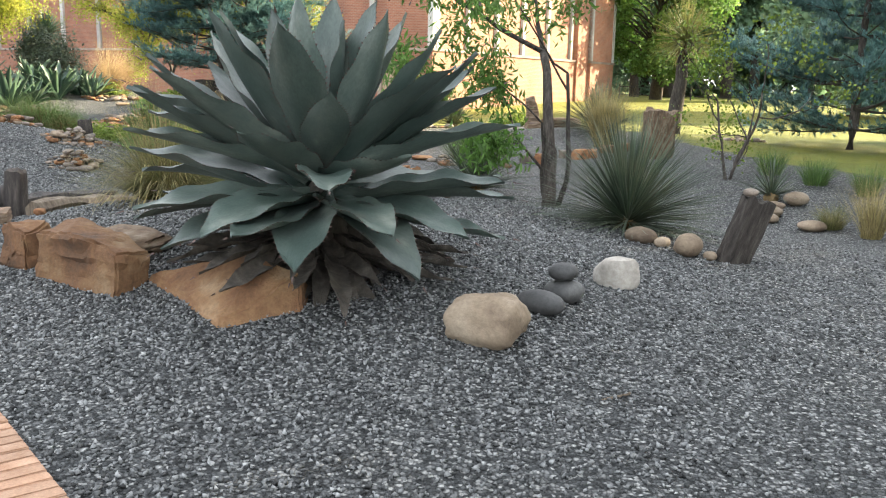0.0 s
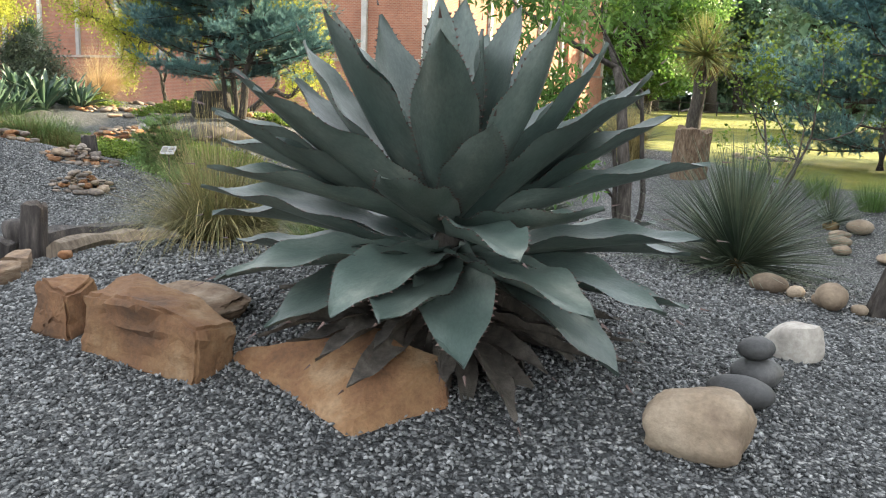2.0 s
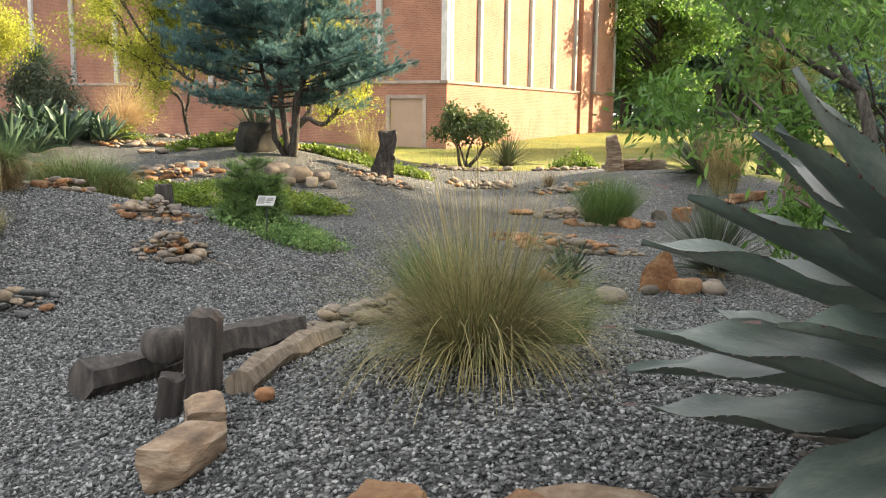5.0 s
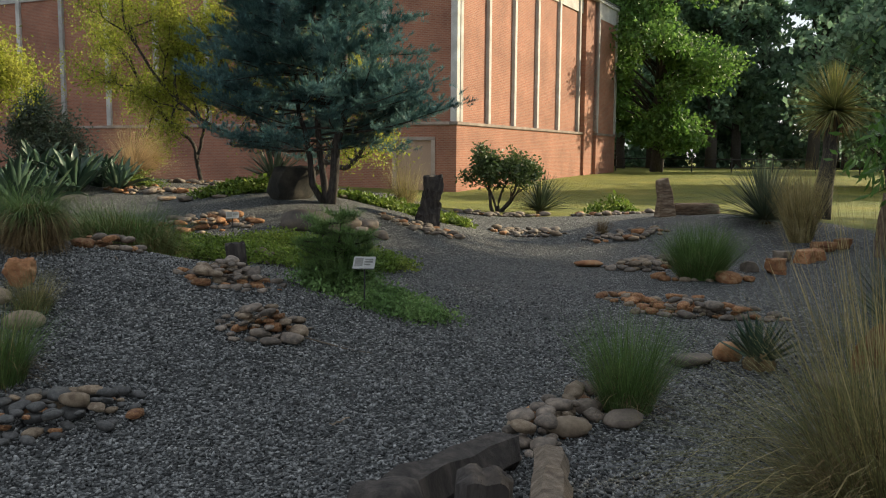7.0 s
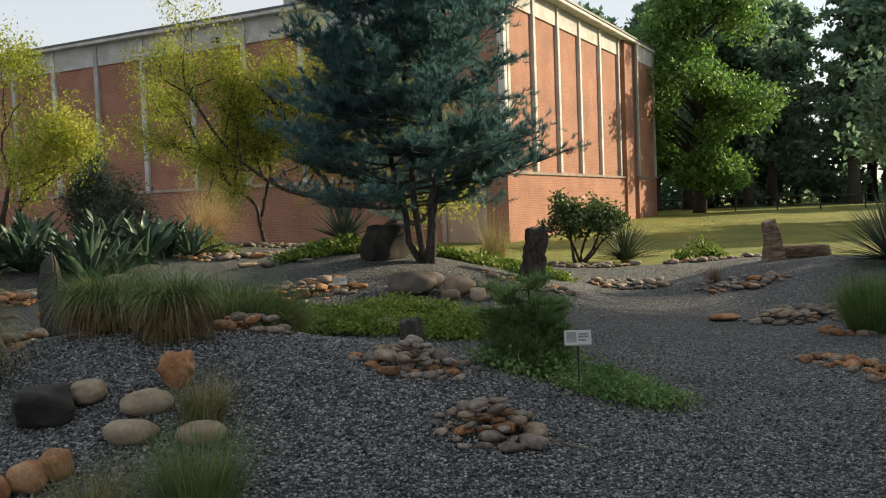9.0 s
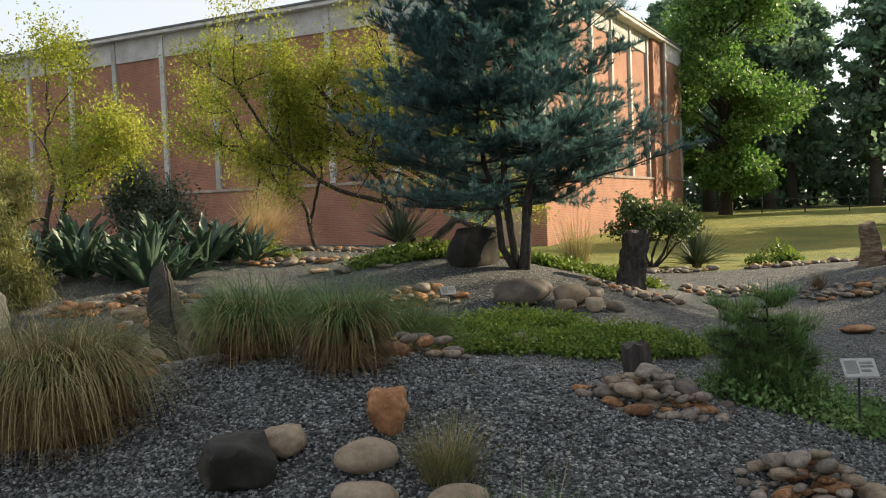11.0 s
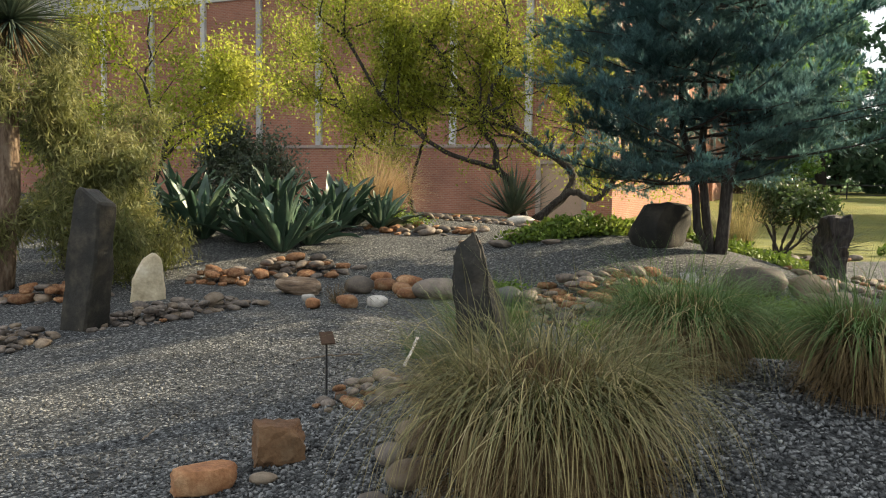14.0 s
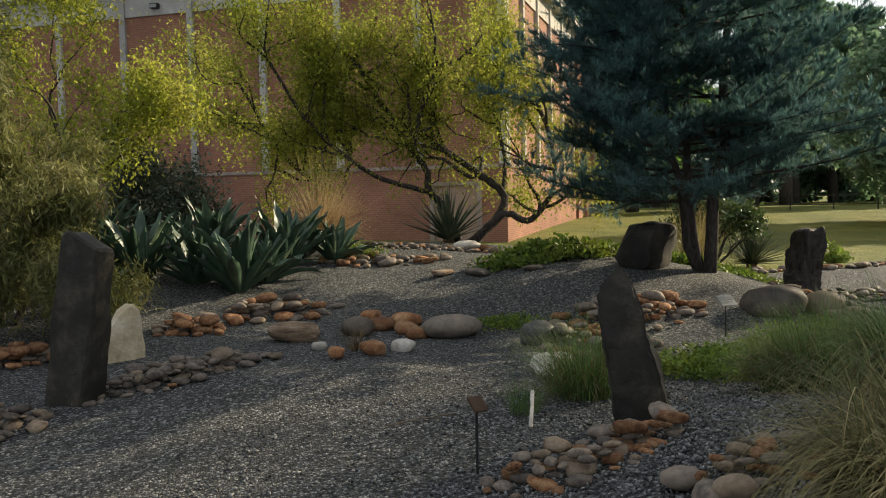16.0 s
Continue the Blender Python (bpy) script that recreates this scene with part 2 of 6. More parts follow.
SILVERWOOD = surface("weathered_log", [(0, (0.098, 0.071, 0.049)), (0.5, (0.173, 0.135, 0.098)), (1, (0.270, 0.217, 0.165))], 8.0, 0.85, 0.7, 60, stretch=(3, 3, 0.4))
AGAVE = surface("blue_green_agave_leaf", [(0, (0.034, 0.054, 0.046)), (0.45, (0.056, 0.078, 0.066)), (0.75, (0.086, 0.108, 0.092)), (1, (0.155, 0.172, 0.145))], 2.6, 0.42, 0.25, 60, vary=0.22, spec=0.5, stretch=(1.6, 0.6, 1.6))
SPINE = surface("dark_spine", [(0, (0.05, 0.03, 0.025)), (1, (0.10, 0.06, 0.05))], 5, 0.5, 0)
DRYLEAF = surface("dry_agave_leaf", [(0, (0.034, 0.029, 0.024)), (0.5, (0.068, 0.058, 0.047)), (1, (0.110, 0.098, 0.080))], 4.0, 0.85, 0.6, 40, stretch=(3, 3, 1))
DARKAGAVE = surface("dark_green_agave_leaf", [(0, (0.022, 0.050, 0.032)), (0.6, (0.045, 0.085, 0.050)), (1, (0.09, 0.13, 0.075))], 2.0, 0.45, 0.15, 40, vary=0.3, spec=0.5)
SOTOL = surface("sotol_leaf", [(0, (0.047, 0.072, 0.047)), (0.5, (0.085, 0.115, 0.072)), (1, (0.162, 0.170, 0.106))], 3.0, 0.5, 0, 40, vary=0.4, island=True, spec=0.5, see=0.1)
PALMLEAF = surface("yellow_green_yucca_leaf", [(0, (0.10, 0.12, 0.04)), (0.5, (0.20, 0.21, 0.07)), (1, (0.36, 0.31, 0.12))], 3.0, 0.5, 0, 40, vary=0.4, island=True, see=0.15)
GRASSDRY = surface("straw_grass", [(0, (0.20, 0.17, 0.07)), (0.5, (0.34, 0.28, 0.12)), (1, (0.48, 0.40, 0.22))], 4.0, 0.7, 0, 30, vary=0.4, island=True, see=0.3)
TAWNY = surface("tawny_feather_grass", [(0, (0.36, 0.24, 0.12)), (0.5, (0.50, 0.36, 0.20)), (1, (0.62, 0.48, 0.30))], 4.0, 0.7, 0, 30, vary=0.3, island=True, see=0.4)
GRASSMID = surface("olive_grass", [(0, (0.090, 0.106, 0.036)), (0.5, (0.180, 0.176, 0.070)), (1, (0.320, 0.275, 0.130))], 4.0, 0.65, 0, 30, vary=0.5, island=True, see=0.3)
GRASSGREEN = surface("green_grass", [(0, (0.058, 0.116, 0.027)), (0.5, (0.105, 0.178, 0.048)), (1, (0.185, 0.240, 0.085))], 4.0, 0.6, 0, 30, vary=0.45, island=True, see=0.3)
THATCH = surface("brown_grass_thatch", [(0, (0.075, 0.050, 0.022)), (0.5, (0.150, 0.102, 0.046)), (1, (0.245, 0.175, 0.088))], 6.0, 0.9, 0, 50, vary=0.4, island=True, see=0.15)
FEATHER = surface("feathery_olive_leaf", [(0, (0.095, 0.110, 0.030)), (0.5, (0.165, 0.172, 0.055)), (1, (0.260, 0.245, 0.095))], 2.0, 0.6, 0, 30, vary=0.4, island=True, see=0.4)
COVER = surface("bright_ground_cover_leaf", [(0, (0.074, 0.131, 0.016)), (0.5, (0.139, 0.205, 0.029)), (1, (0.230, 0.279, 0.049))], 2.0, 0.6, 0, 30, vary=0.4, island=True, see=0.35)
MESQ = surface("yellow_green_mesquite_leaf", [(0, (0.170, 0.215, 0.020)), (0.5, (0.285, 0.315, 0.040)), (1, (0.390, 0.380, 0.075))], 1.5, 0.55, 0, 30, vary=0.4, island=True, see=0.6)
BROADLEAF = surface("green_broad_leaf", [(0, (0.062, 0.138, 0.025)), (0.5, (0.112, 0.213, 0.044)), (1, (0.188, 0.288, 0.075))], 0.6, 0.5, 0, 30, vary=0.4, island=True, see=0.5)
SHRUBLEAF = surface("dark_olive_shrub_leaf", [(0, (0.035, 0.06, 0.018)), (0.5, (0.065, 0.10, 0.03)), (1, (0.14, 0.17, 0.06))], 0.6, 0.45, 0, 30, vary=0.45, island=True, see=0.3)
NEEDLE = surface("blue_green_needles", [(0, (0.060, 0.132, 0.132)), (0.5, (0.106, 0.205, 0.198)), (1, (0.185, 0.305, 0.291))], 1.2, 0.6, 0, 30, vary=0.4, island=True, see=0.4)
DARKNEEDLE = surface("dark_green_needles", [(0, (0.085, 0.165, 0.100)), (0.5, (0.150, 0.245, 0.150)), (1, (0.240, 0.340, 0.215))], 0.5, 0.7, 0, 30, vary=0.4, island=True, see=0.45)
JUNIPER = surface("juniper_green", [(0, (0.080, 0.150, 0.045)), (0.5, (0.130, 0.220, 0.066)), (1, (0.215, 0.310, 0.105))], 3.0, 0.7, 0, 30, vary=0.4, island=True, see=0.35)
GRAVEL = surface("crushed_blue_stone", [(0, (0.058, 0.060, 0.060)), (0.5, (0.125, 0.128, 0.127)), (1, (0.235, 0.236, 0.228))], 25.0, 0.6, 0, 90, vary=0.85, island=True, spec=0.35)
PAVER = surface("tan_clay_paver", [(0, (0.288, 0.160, 0.096)), (0.5, (0.368, 0.224, 0.144)), (1, (0.432, 0.288, 0.200))], 7.0, 0.85, 0.4, 90, vary=0.2)
METAL = surface("black_painted_steel", [(0, (0.02, 0.02, 0.02)), (1, (0.04, 0.04, 0.04))], 5, 0.45, 0)
SIGNWHITE = surface("white_label_plate", [(0, (0.227, 0.227, 0.214)), (1, (0.280, 0.280, 0.268))], 3, 0.4, 0.05)
SIGNGREY = surface("grey_label_print", [(0, (0.10, 0.10, 0.09)), (1, (0.18, 0.18, 0.16))], 3, 0.5, 0)
RUST = surface("rusty_label_plate", [(0, (0.050, 0.026, 0.014)), (1, (0.100, 0.055, 0.030))], 9, 0.8, 0.2)


# ---- mesh helpers ----
def mesh_of(name, verts, faces, material, smooth=False):
    me = bpy.data.meshes.new(name)
    v = np.asarray(verts, dtype=np.float32)
    if isinstance(faces, np.ndarray):
        k = faces.shape[1]
        me.vertices.add(len(v))
        me.vertices.foreach_set("co", v.ravel())
        me.loops.add(faces.size)
        me.loops.foreach_set("vertex_index", faces.astype(np.int32).ravel())
        me.polygons.add(len(faces))
        me.polygons.foreach_set("loop_start", np.arange(0, faces.size, k, dtype=np.int32))
        me.polygons.foreach_set("loop_total", np.full(len(faces), k, dtype=np.int32))
        me.update(calc_edges=True)
    else:
        me.from_pydata([tuple(p) for p in v.tolist()], [], faces)
    me.materials.append(material)
    if smooth:
        me.polygons.foreach_set("use_smooth", [True] * len(me.polygons))
    return me


def put(name, me, parent=None, m=None, label=""):
    ob = new(name, me)
    if parent is not None:
        ob.parent = parent
    if m is not None:
        ob.matrix_local = m
    return tagged(ob, label)


def part(name, bm, material, parent, label=""):
    me = bpy.data.meshes.new(name)
    bm.to_mesh(me)
    bm.free()
    me.materials.append(material)
    return put(name, me, parent, None, label)


def base_of(name, m, label, category, group="", kind=""):
    ob = new(name)
    ob.empty_display_size = 0.2
    ob.matrix_world = m
    return tagged(ob, label, category, group, kind)


def box(x0, x1, y0, y1, z0, z1, bevel=0.0):
    bm = bmesh.new()
    bmesh.ops.create_cube(bm, size=1, matrix=Matrix.Translation(((x0 + x1) / 2, (y0 + y1) / 2, (z0 + z1) / 2)) @ Matrix.Diagonal((x1 - x0, y1 - y0, z1 - z0, 1)))
    if bevel:
        bmesh.ops.bevel(bm, geom=bm.edges[:], offset=bevel, segments=2, affect="EDGES")
    return bm


# ---- the lie of the land ----
MOUNDS = [(-0.7, 6.0, 1.9, 0.36), (-2.6, 7.0, 1.6, 0.31), (1.5, 9, 2.5, 0.2), (2.5, 22.5, 3.5, 0.44), (-5.3, 21, 3.2, 0.75), (-7.5, 13.3, 2.2, 0.61),
          (-11, 25, 5, 0.71), (-6, 28.5, 4, 0.53), (-0.3, 20.5, 4, -0.49), (-10, 17.3, 2.2, 0.25), (-5.2, 12.3, 1.6, 0.24), (4.5, 11.5, 3.5, -0.48),
          (-8.5, 20, 2.5, -0.2), (3, 15.5, 3, -0.05), (1, 35, 7, -0.15), (-18, 28, 6, 0.78)]


def lie(x, y):
    x, y = np.asarray(x, float), np.asarray(y, float)
    z = 0.1585 * np.clip((y - 3) / 9, 0, 1) + 0.5 * np.clip((y - 42) / 20, 0, 1)
    for a, b, r, h in MOUNDS:
        z = z + h * np.exp(-((x - a) ** 2 + (y - b) ** 2) / (r * r))
    return z


def high(x, y):
    return float(lie(x, y))


EDGE = [(-16, 60), (-3.2, 40), (-2.9, 27.5), (-2.2, 26.0), (0, 25.6), (2.6, 25.6), (4.2, 24.6), (5.6, 21), (6.4, 17.5), (7.6, 14.8), (10, 12.5), (20, 8), (60, 0)]


def lawn_side(x, y):
    """How far a place lies on the lawn's side of the bed's edge, in metres."""
    x, y = np.asarray(x, float), np.asarray(y, float)
    best, side = np.full(x.shape, 1e9), np.zeros(x.shape)
    for (ax, ay), (bx, by) in zip(EDGE, EDGE[1:]):
        dx, dy = bx - ax, by - ay
        s = np.clip(((x - ax) * dx + (y - ay) * dy) / (dx * dx + dy * dy), 0, 1)
        d = np.hypot(x - ax - s * dx, y - ay - s * dy)
        c = dx * (y - ay) - dy * (x - ax)
        side = np.where(d < best - 1e-9, np.sign(c), side)
        best = np.minimum(best, d)
    return best * side


def axis(lo, hi, step, far):
    mid = list(np.arange(lo, hi, step))
    a, d, out = lo, step, []
    while a > -far:
        d *= 1.25
        a -= d
        out.insert(0, a)
    a, d = mid[-1], step
    tail = []
    while a < far:
        d *= 1.25
        a += d
        tail.append(a)
    return np.array(out + mid + tail)


def build_ground():
    gx, gy = axis(-16, 9, 0.14, 900), axis(-4, 30, 0.14, 900)
    X, Y = np.meshgrid(gx, gy)
    Z = lie(X, Y)
    near = np.exp(-np.clip(np.hypot(X + 4, Y - 12) - 18, 0, None) / 8)
    rough = np.array([noise.fractal(Vector((a * 1.1, b * 1.1, 0)), 1.0, 2.0, 4) for a, b in zip(X.ravel(), Y.ravel())]).reshape(X.shape)
    Z = Z + 0.022 * rough * near
    nx, ny = len(gx), len(gy)
    i = np.arange(nx * ny).reshape(ny, nx)
    F = np.stack([i[:-1, :-1], i[:-1, 1:], i[1:, 1:], i[1:, :-1]], -1).reshape(-1, 4)
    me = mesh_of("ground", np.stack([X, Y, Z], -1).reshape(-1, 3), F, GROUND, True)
    at = me.attributes.new("lawn", "FLOAT", "POINT")
    at.data.foreach_set("value", np.clip(0.5 + lawn_side(X, Y) * 0.5, 0, 1).ravel().astype(np.float32))
    return tagged(put("ground", me), "grey crushed-gravel garden ground meeting a mown green lawn", "ground", kind="structure")


build_ground()


# ---- the brick building: x along its sunny side, y along its shaded side ----
def build_building():
    U = Matrix(((0.51, -0.86, 0, -0.7), (0.86, 0.51, 0, 41.9), (0, 0, 1, 0), (0, 0, 0, 1)))
    b = base_of("brick_building", U, "large two-storey red brick hall with concrete pilasters and flat roof", "building", kind="structure")
    L, W, top, led = 23.1, 70.0, 11.1, 2.95
    part("wall", box(0.14, L, 0.14, W, -1.2, top - 0.2), BRICK_RED, b, "red brick upper wall")
    # plinth, with the doorway's recess left open
    part("plinth", box(0, 1.0, 0, 1.0, -1.2, led), BRICK_RED, b, "red brick plinth")
    part("plinth", box(1.0, 17.2, 0, 0.3, -1.2, led), BRICK_RED, b, "red brick plinth")
    part("plinth", box(19.0, L + 0.1, -0.35, 0.3, -1.2, led), BRICK_RED, b, "red brick plinth")
    part("plinth", box(0, 0.3, 3.1, W, -1.2, led), BRICK_RED, b, "red brick plinth")
    part("plinth", box(0, 0.3, 1.0, 3.1, 2.45, led), BRICK_RED, b, "red brick plinth")
    part("blind_door", box(0.08, 0.2, 1.2, 2.9, -1.2, 2.3), STUCCO, b, "tan rendered panel in a concrete surround")
    for y in (1.0, 2.9):
        part("door_jamb", box(-0.03, 0.3, y, y + 0.2, -1.2, 2.3), LEDGE, b)
    part("door_lintel", box(-0.03, 0.3, 1.0, 3.1, 2.3, 2.45), LEDGE, b)
    part("ledge", box(-0.08, 17.2, -0.08, 0.32, led, led + 0.14, 0.02), LEDGE, b)
    part("ledge", box(19.0, L + 0.2, -0.43, 0.32, led, led + 0.14, 0.02), LEDGE, b)
    part("ledge", box(-0.08, 0.32, 0.32, W, led, led + 0.14, 0.02), LEDGE, b)
    for k in range(20):
        y = 0.0 if k == 0 else 3.35 * k
        part("pilaster", box(0.0, 0.3, y, y + 0.3, led + 0.14, top - 0.15, 0.015), CONCRETE, b)
    for x in (0.32, 3.3, 6.4, 9.55, 12.9, 16.4):
        part("pilaster", box(x, x + 0.28, -0.02, 0.3, led + 0.14, top - 0.15, 0.015), CONCRETE, b)
    part("buttress", box(17.2, 19.0, -0.15, 0.4, -1.2, top), BRICK_RED, b, "projecting brick bay")
    part("end_bay", box(19.0, L, -0.3, 0.3, led + 0.14, top - 0.2), BRICK_RED, b)
    for x in (19.0, L - 0.2):
        part("pilaster", box(x, x + 0.26, -0.4, 0.3, led + 0.14, top - 0.15, 0.015), CONCRETE, b)
    part("fascia", box(0.06, 0.3, 0.3, W, top - 1.25, top - 0.15), CONCRETE, b, "grey concrete fascia band")
    part("fascia", box(0.3, 17.2, 0.06, 0.3, top - 1.1, top - 0.15), CONCRETE, b, "grey concrete fascia band")
    part("fascia", box(19.2, L, -0.33, 0.3, top - 1.1, top - 0.15), CONCRETE, b, "grey concrete fascia band")
    part("roof", box(-0.35, L + 0.2, -0.45, W, top - 0.15, top + 0.03, 0.02), CONCRETE, b, "flat roof with overhanging edge")
    part("roof_edge", box(-0.4, L + 0.25, -0.5, W, top + 0.03, top + 0.12), ROOF, b, "dark metal roof edge")
    part("parapet", box(0.0, L - 4, 0.1, 11, top + 0.12, top + 0.55), CONCRETE, b, "raised concrete parapet")
    lamp = part("wall_light", box(-0.14, 0.1, 15.0, 15.4, top - 1.0, top - 0.78, 0.02), METAL, b, "small security light box")
    part("lens", box(-0.155, -0.14, 15.04, 15.36, top - 0.97, top - 0.83), SIGNWHITE, lamp)


build_building()


# ---- stones ----
def ball(level):
    bm = bmesh.new()
    bmesh.ops.create_icosphere(bm, subdivisions=level, radius=1)
    v = np.array([p.co[:] for p in bm.verts])
    f = np.array([[q.index for q in p.verts] for p in bm.faces])
    bm.free()
    return v, f


BALLS = {k: ball(k) for k in (1, 2, 3, 4)}


def cube_grid(cuts=13):
    bm = bmesh.new()
    bmesh.ops.create_cube(bm, size=1.7)
    bmesh.ops.subdivide_edges(bm, edges=bm.edges[:], cuts=cuts, use_grid_fill=True)
    bmesh.ops.triangulate(bm, faces=bm.faces[:])
    v = np.array([p.co[:] for p in bm.verts])
    f = np.array([[q.index for q in p.verts] for p in bm.faces])
    bm.free()
    return v, f


CUBE = cube_grid()


def shard(name, profile, thick, x, y, label, material, seed, turn=0, tilt=0, category="standing stone", rough=0.018):
    """An upright slab: a side profile of x, z corners given a thickness, then broken up by noise."""
    bm = bmesh.new()
    lo = [bm.verts.new((px, -thick / 2 * (1 - 0.25 * pz), pz)) for px, pz in profile]
    hi = [bm.verts.new((px * 0.94, thick / 2 * (1 - 0.25 * pz), pz * 0.98)) for px, pz in profile]
    bm.faces.new(lo[::-1])
    bm.faces.new(hi)
    n = len(profile)
    for i in range(n):
        bm.faces.new((lo[i], lo[(i + 1) % n], hi[(i + 1) % n], hi[i]))
    bmesh.ops.recalc_face_normals(bm, faces=bm.faces[:])
    bmesh.ops.bevel(bm, geom=bm.edges[:], offset=0.02, segments=1, affect="EDGES")
    bmesh.ops.triangulate(bm, faces=bm.faces[:])
    for _ in range(3):
        bmesh.ops.subdivide_edges(bm, edges=[e for e in bm.edges if e.calc_length() > 0.07], cuts=1)
        bmesh.ops.triangulate(bm, faces=bm.faces[:])
    o = Vector((seed * 7.3, 1.7, 0))
    for v in bm.verts:
        q = v.co
        d = Vector((noise.noise(q * 3 + o), noise.noise(q * 3 + o + Vector((9, 0, 0))), 0)) + 0.4 * Vector((noise.noise(q * 11 + o), noise.noise(q * 11 + o + Vector((9, 0, 0))), noise.noise(q * 9 + o)))
        v.co = q + d * rough * 1.6
    me = bpy.data.meshes.new(name)
    bm.to_mesh(me)
    bm.free()
    me.materials.append(material)
    me.polygons.foreach_set("use_smooth", [True] * len(me.polygons))
    me.set_sharp_from_angle(angle=radians(24))
    ob = put(name, me)
    ob.matrix_world = pose(x, y, high(x, y) - 0.05, tilt, 0, turn)
    return tagged(ob, label, category)


def stone_mesh(name, size, material, seed, blocky=0.0, level=3, rough=0.12, layers=0.0):
    """A stone: round, or squared by cutting planes; layers adds ledges along its bedding. Its base lies at z = 0."""
    rnd = random.Random(seed)
    v, f = BALLS[level] if blocky < 0.8 else CUBE
    v = v.copy()
    if blocky >= 0.8:
        for _ in range(5):
            n = np.array(Vector((rnd.uniform(-1, 1), rnd.uniform(-1, 1), rnd.uniform(-1, 1))).normalized())
            over = np.clip(v @ n - rnd.uniform(0.85, 1.15), 0, None)
            v -= np.outer(over * 0.95, n)
        shear = [rnd.uniform(-0.16, 0.16) for _ in range(4)]
        v[:, 0] += shear[0] * v[:, 2] + shear[1] * v[:, 1]
        v[:, 1] += shear[2] * v[:, 2]
        v[:, 2] += shear[3] * v[:, 0]
    elif blocky:
        for _ in range(9):
            n = Vector((rnd.uniform(-1, 1), rnd.uniform(-1, 1), rnd.uniform(-1, 1))).normalized()
            n = np.array(n)
            d = v @ n
            lim = rnd.uniform(0.55, 0.8)
            over = np.clip(d - lim, 0, None)
            v -= np.outer(over * blocky, n)
        for ax in range(3):
            for s in (1, -1):
                lim = rnd.uniform(0.6, 0.72)
                over = np.clip(v[:, ax] * s - lim, 0, None)
                v[:, ax] -= s * over * blocky
    o = Vector((rnd.uniform(-50, 50), rnd.uniform(-50, 50), rnd.uniform(-50, 50)))
    for i, p in enumerate(v):
        q = Vector(p)
        k = noise.fractal(q * 1.3 + o, 1.0, 2.0, 3) * rough + noise.fractal(q * 4.5 + o, 1.0, 2.0, 3) * rough * 0.5
        v[i] = p * (1 + k)
        if layers:
            v[i, :2] *= 1 + layers * noise.noise(Vector((0.3 * p[0], 0.3 * p[1], p[2] * 7)) + o)
    lo, hi = v.min(0), v.max(0)
    v = (v - (lo + hi) / 2) / (hi - lo) * np.array(size)
    v[:, 2] += size[2] / 2
    return mesh_of(name, v, f, material, True)


def stone(name, x, y, size, material, seed, label, turn=0, tilt=0, sink=0.12, category="rock", group="", up=0.0, **kw):
    me = stone_mesh(name, size, material, seed, **kw)
    if kw.get("blocky", 0) > 0.5:
        bm = bmesh.new()
        bm.from_mesh(me)
        bm.to_mesh(me)
        bm.free()
        me.set_sharp_from_angle(angle=radians(32))
    ob = put(name, me)
    ob.matrix_world = pose(x, y, high(x, y) - sink * size[2] + up, tilt, 0, turn)
    return tagged(ob, label, category, group)


def hewn(name, x, y, corners, material, seed, label, category="rock", rough=0.015, ledges=0.0, sink=0.04, turn=0):
    """A split block: the hull of its corners, with worn edges and uneven faces; ledges steps its sides along the bedding."""
    bm = bmesh.new()
    for c in corners:
        bm.verts.new(c)
    got = bmesh.ops.convex_hull(bm, input=bm.verts[:])
    bmesh.ops.delete(bm, geom=[g for g in got["geom_interior"] if isinstance(g, bmesh.types.BMVert)], context="VERTS")
    bmesh.ops.dissolve_limit(bm, angle_limit=radians(4), verts=bm.verts[:], edges=bm.edges[:])
    bmesh.ops.bevel(bm, geom=bm.edges[:], offset=0.016, segments=2, affect="EDGES")
    bmesh.ops.triangulate(bm, faces=bm.faces[:])
    for _ in range(4):
        bmesh.ops.subdivide_edges(bm, edges=[e for e in bm.edges if e.calc_length() > 0.045], cuts=1)
        bmesh.ops.triangulate(bm, faces=bm.faces[:])
    o = Vector((seed * 5.1, 2.3, 0.7))
    mid = sum((v.co for v in bm.verts), Vector()) / len(bm.verts)
    for v in bm.verts:
        q = v.co.copy()
        d = Vector((noise.noise(q * 4 + o), noise.noise(q * 4 + o + Vector((9, 0, 0))), noise.noise(q * 4 + o + Vector((0, 9, 0))))) * rough * 1.8
        d += Vector((noise.noise(q * 17 + o), noise.noise(q * 17 + o + Vector((9, 0, 0))), noise.noise(q * 17 + o + Vector((0, 9, 0))))) * rough * 0.8
        if ledges:
            k = ledges * noise.noise(Vector((q.x * 1.2, q.y * 1.2, q.z * 30)) + o)
            d += Vector((q.x - mid.x, q.y - mid.y, 0)).normalized() * k
        v.co = q + d
    me = bpy.data.meshes.new(name)
    bm.to_mesh(me)
    bm.free()
    me.materials.append(material)
    me.polygons.foreach_set("use_smooth", [True] * len(me.polygons))
    me.set_sharp_from_angle(angle=radians(26))
    ob = put(name, me)
    ob.matrix_world = pose(x, y, high(x, y) - sink, 0, 0, turn)
    return tagged(ob, label, category)


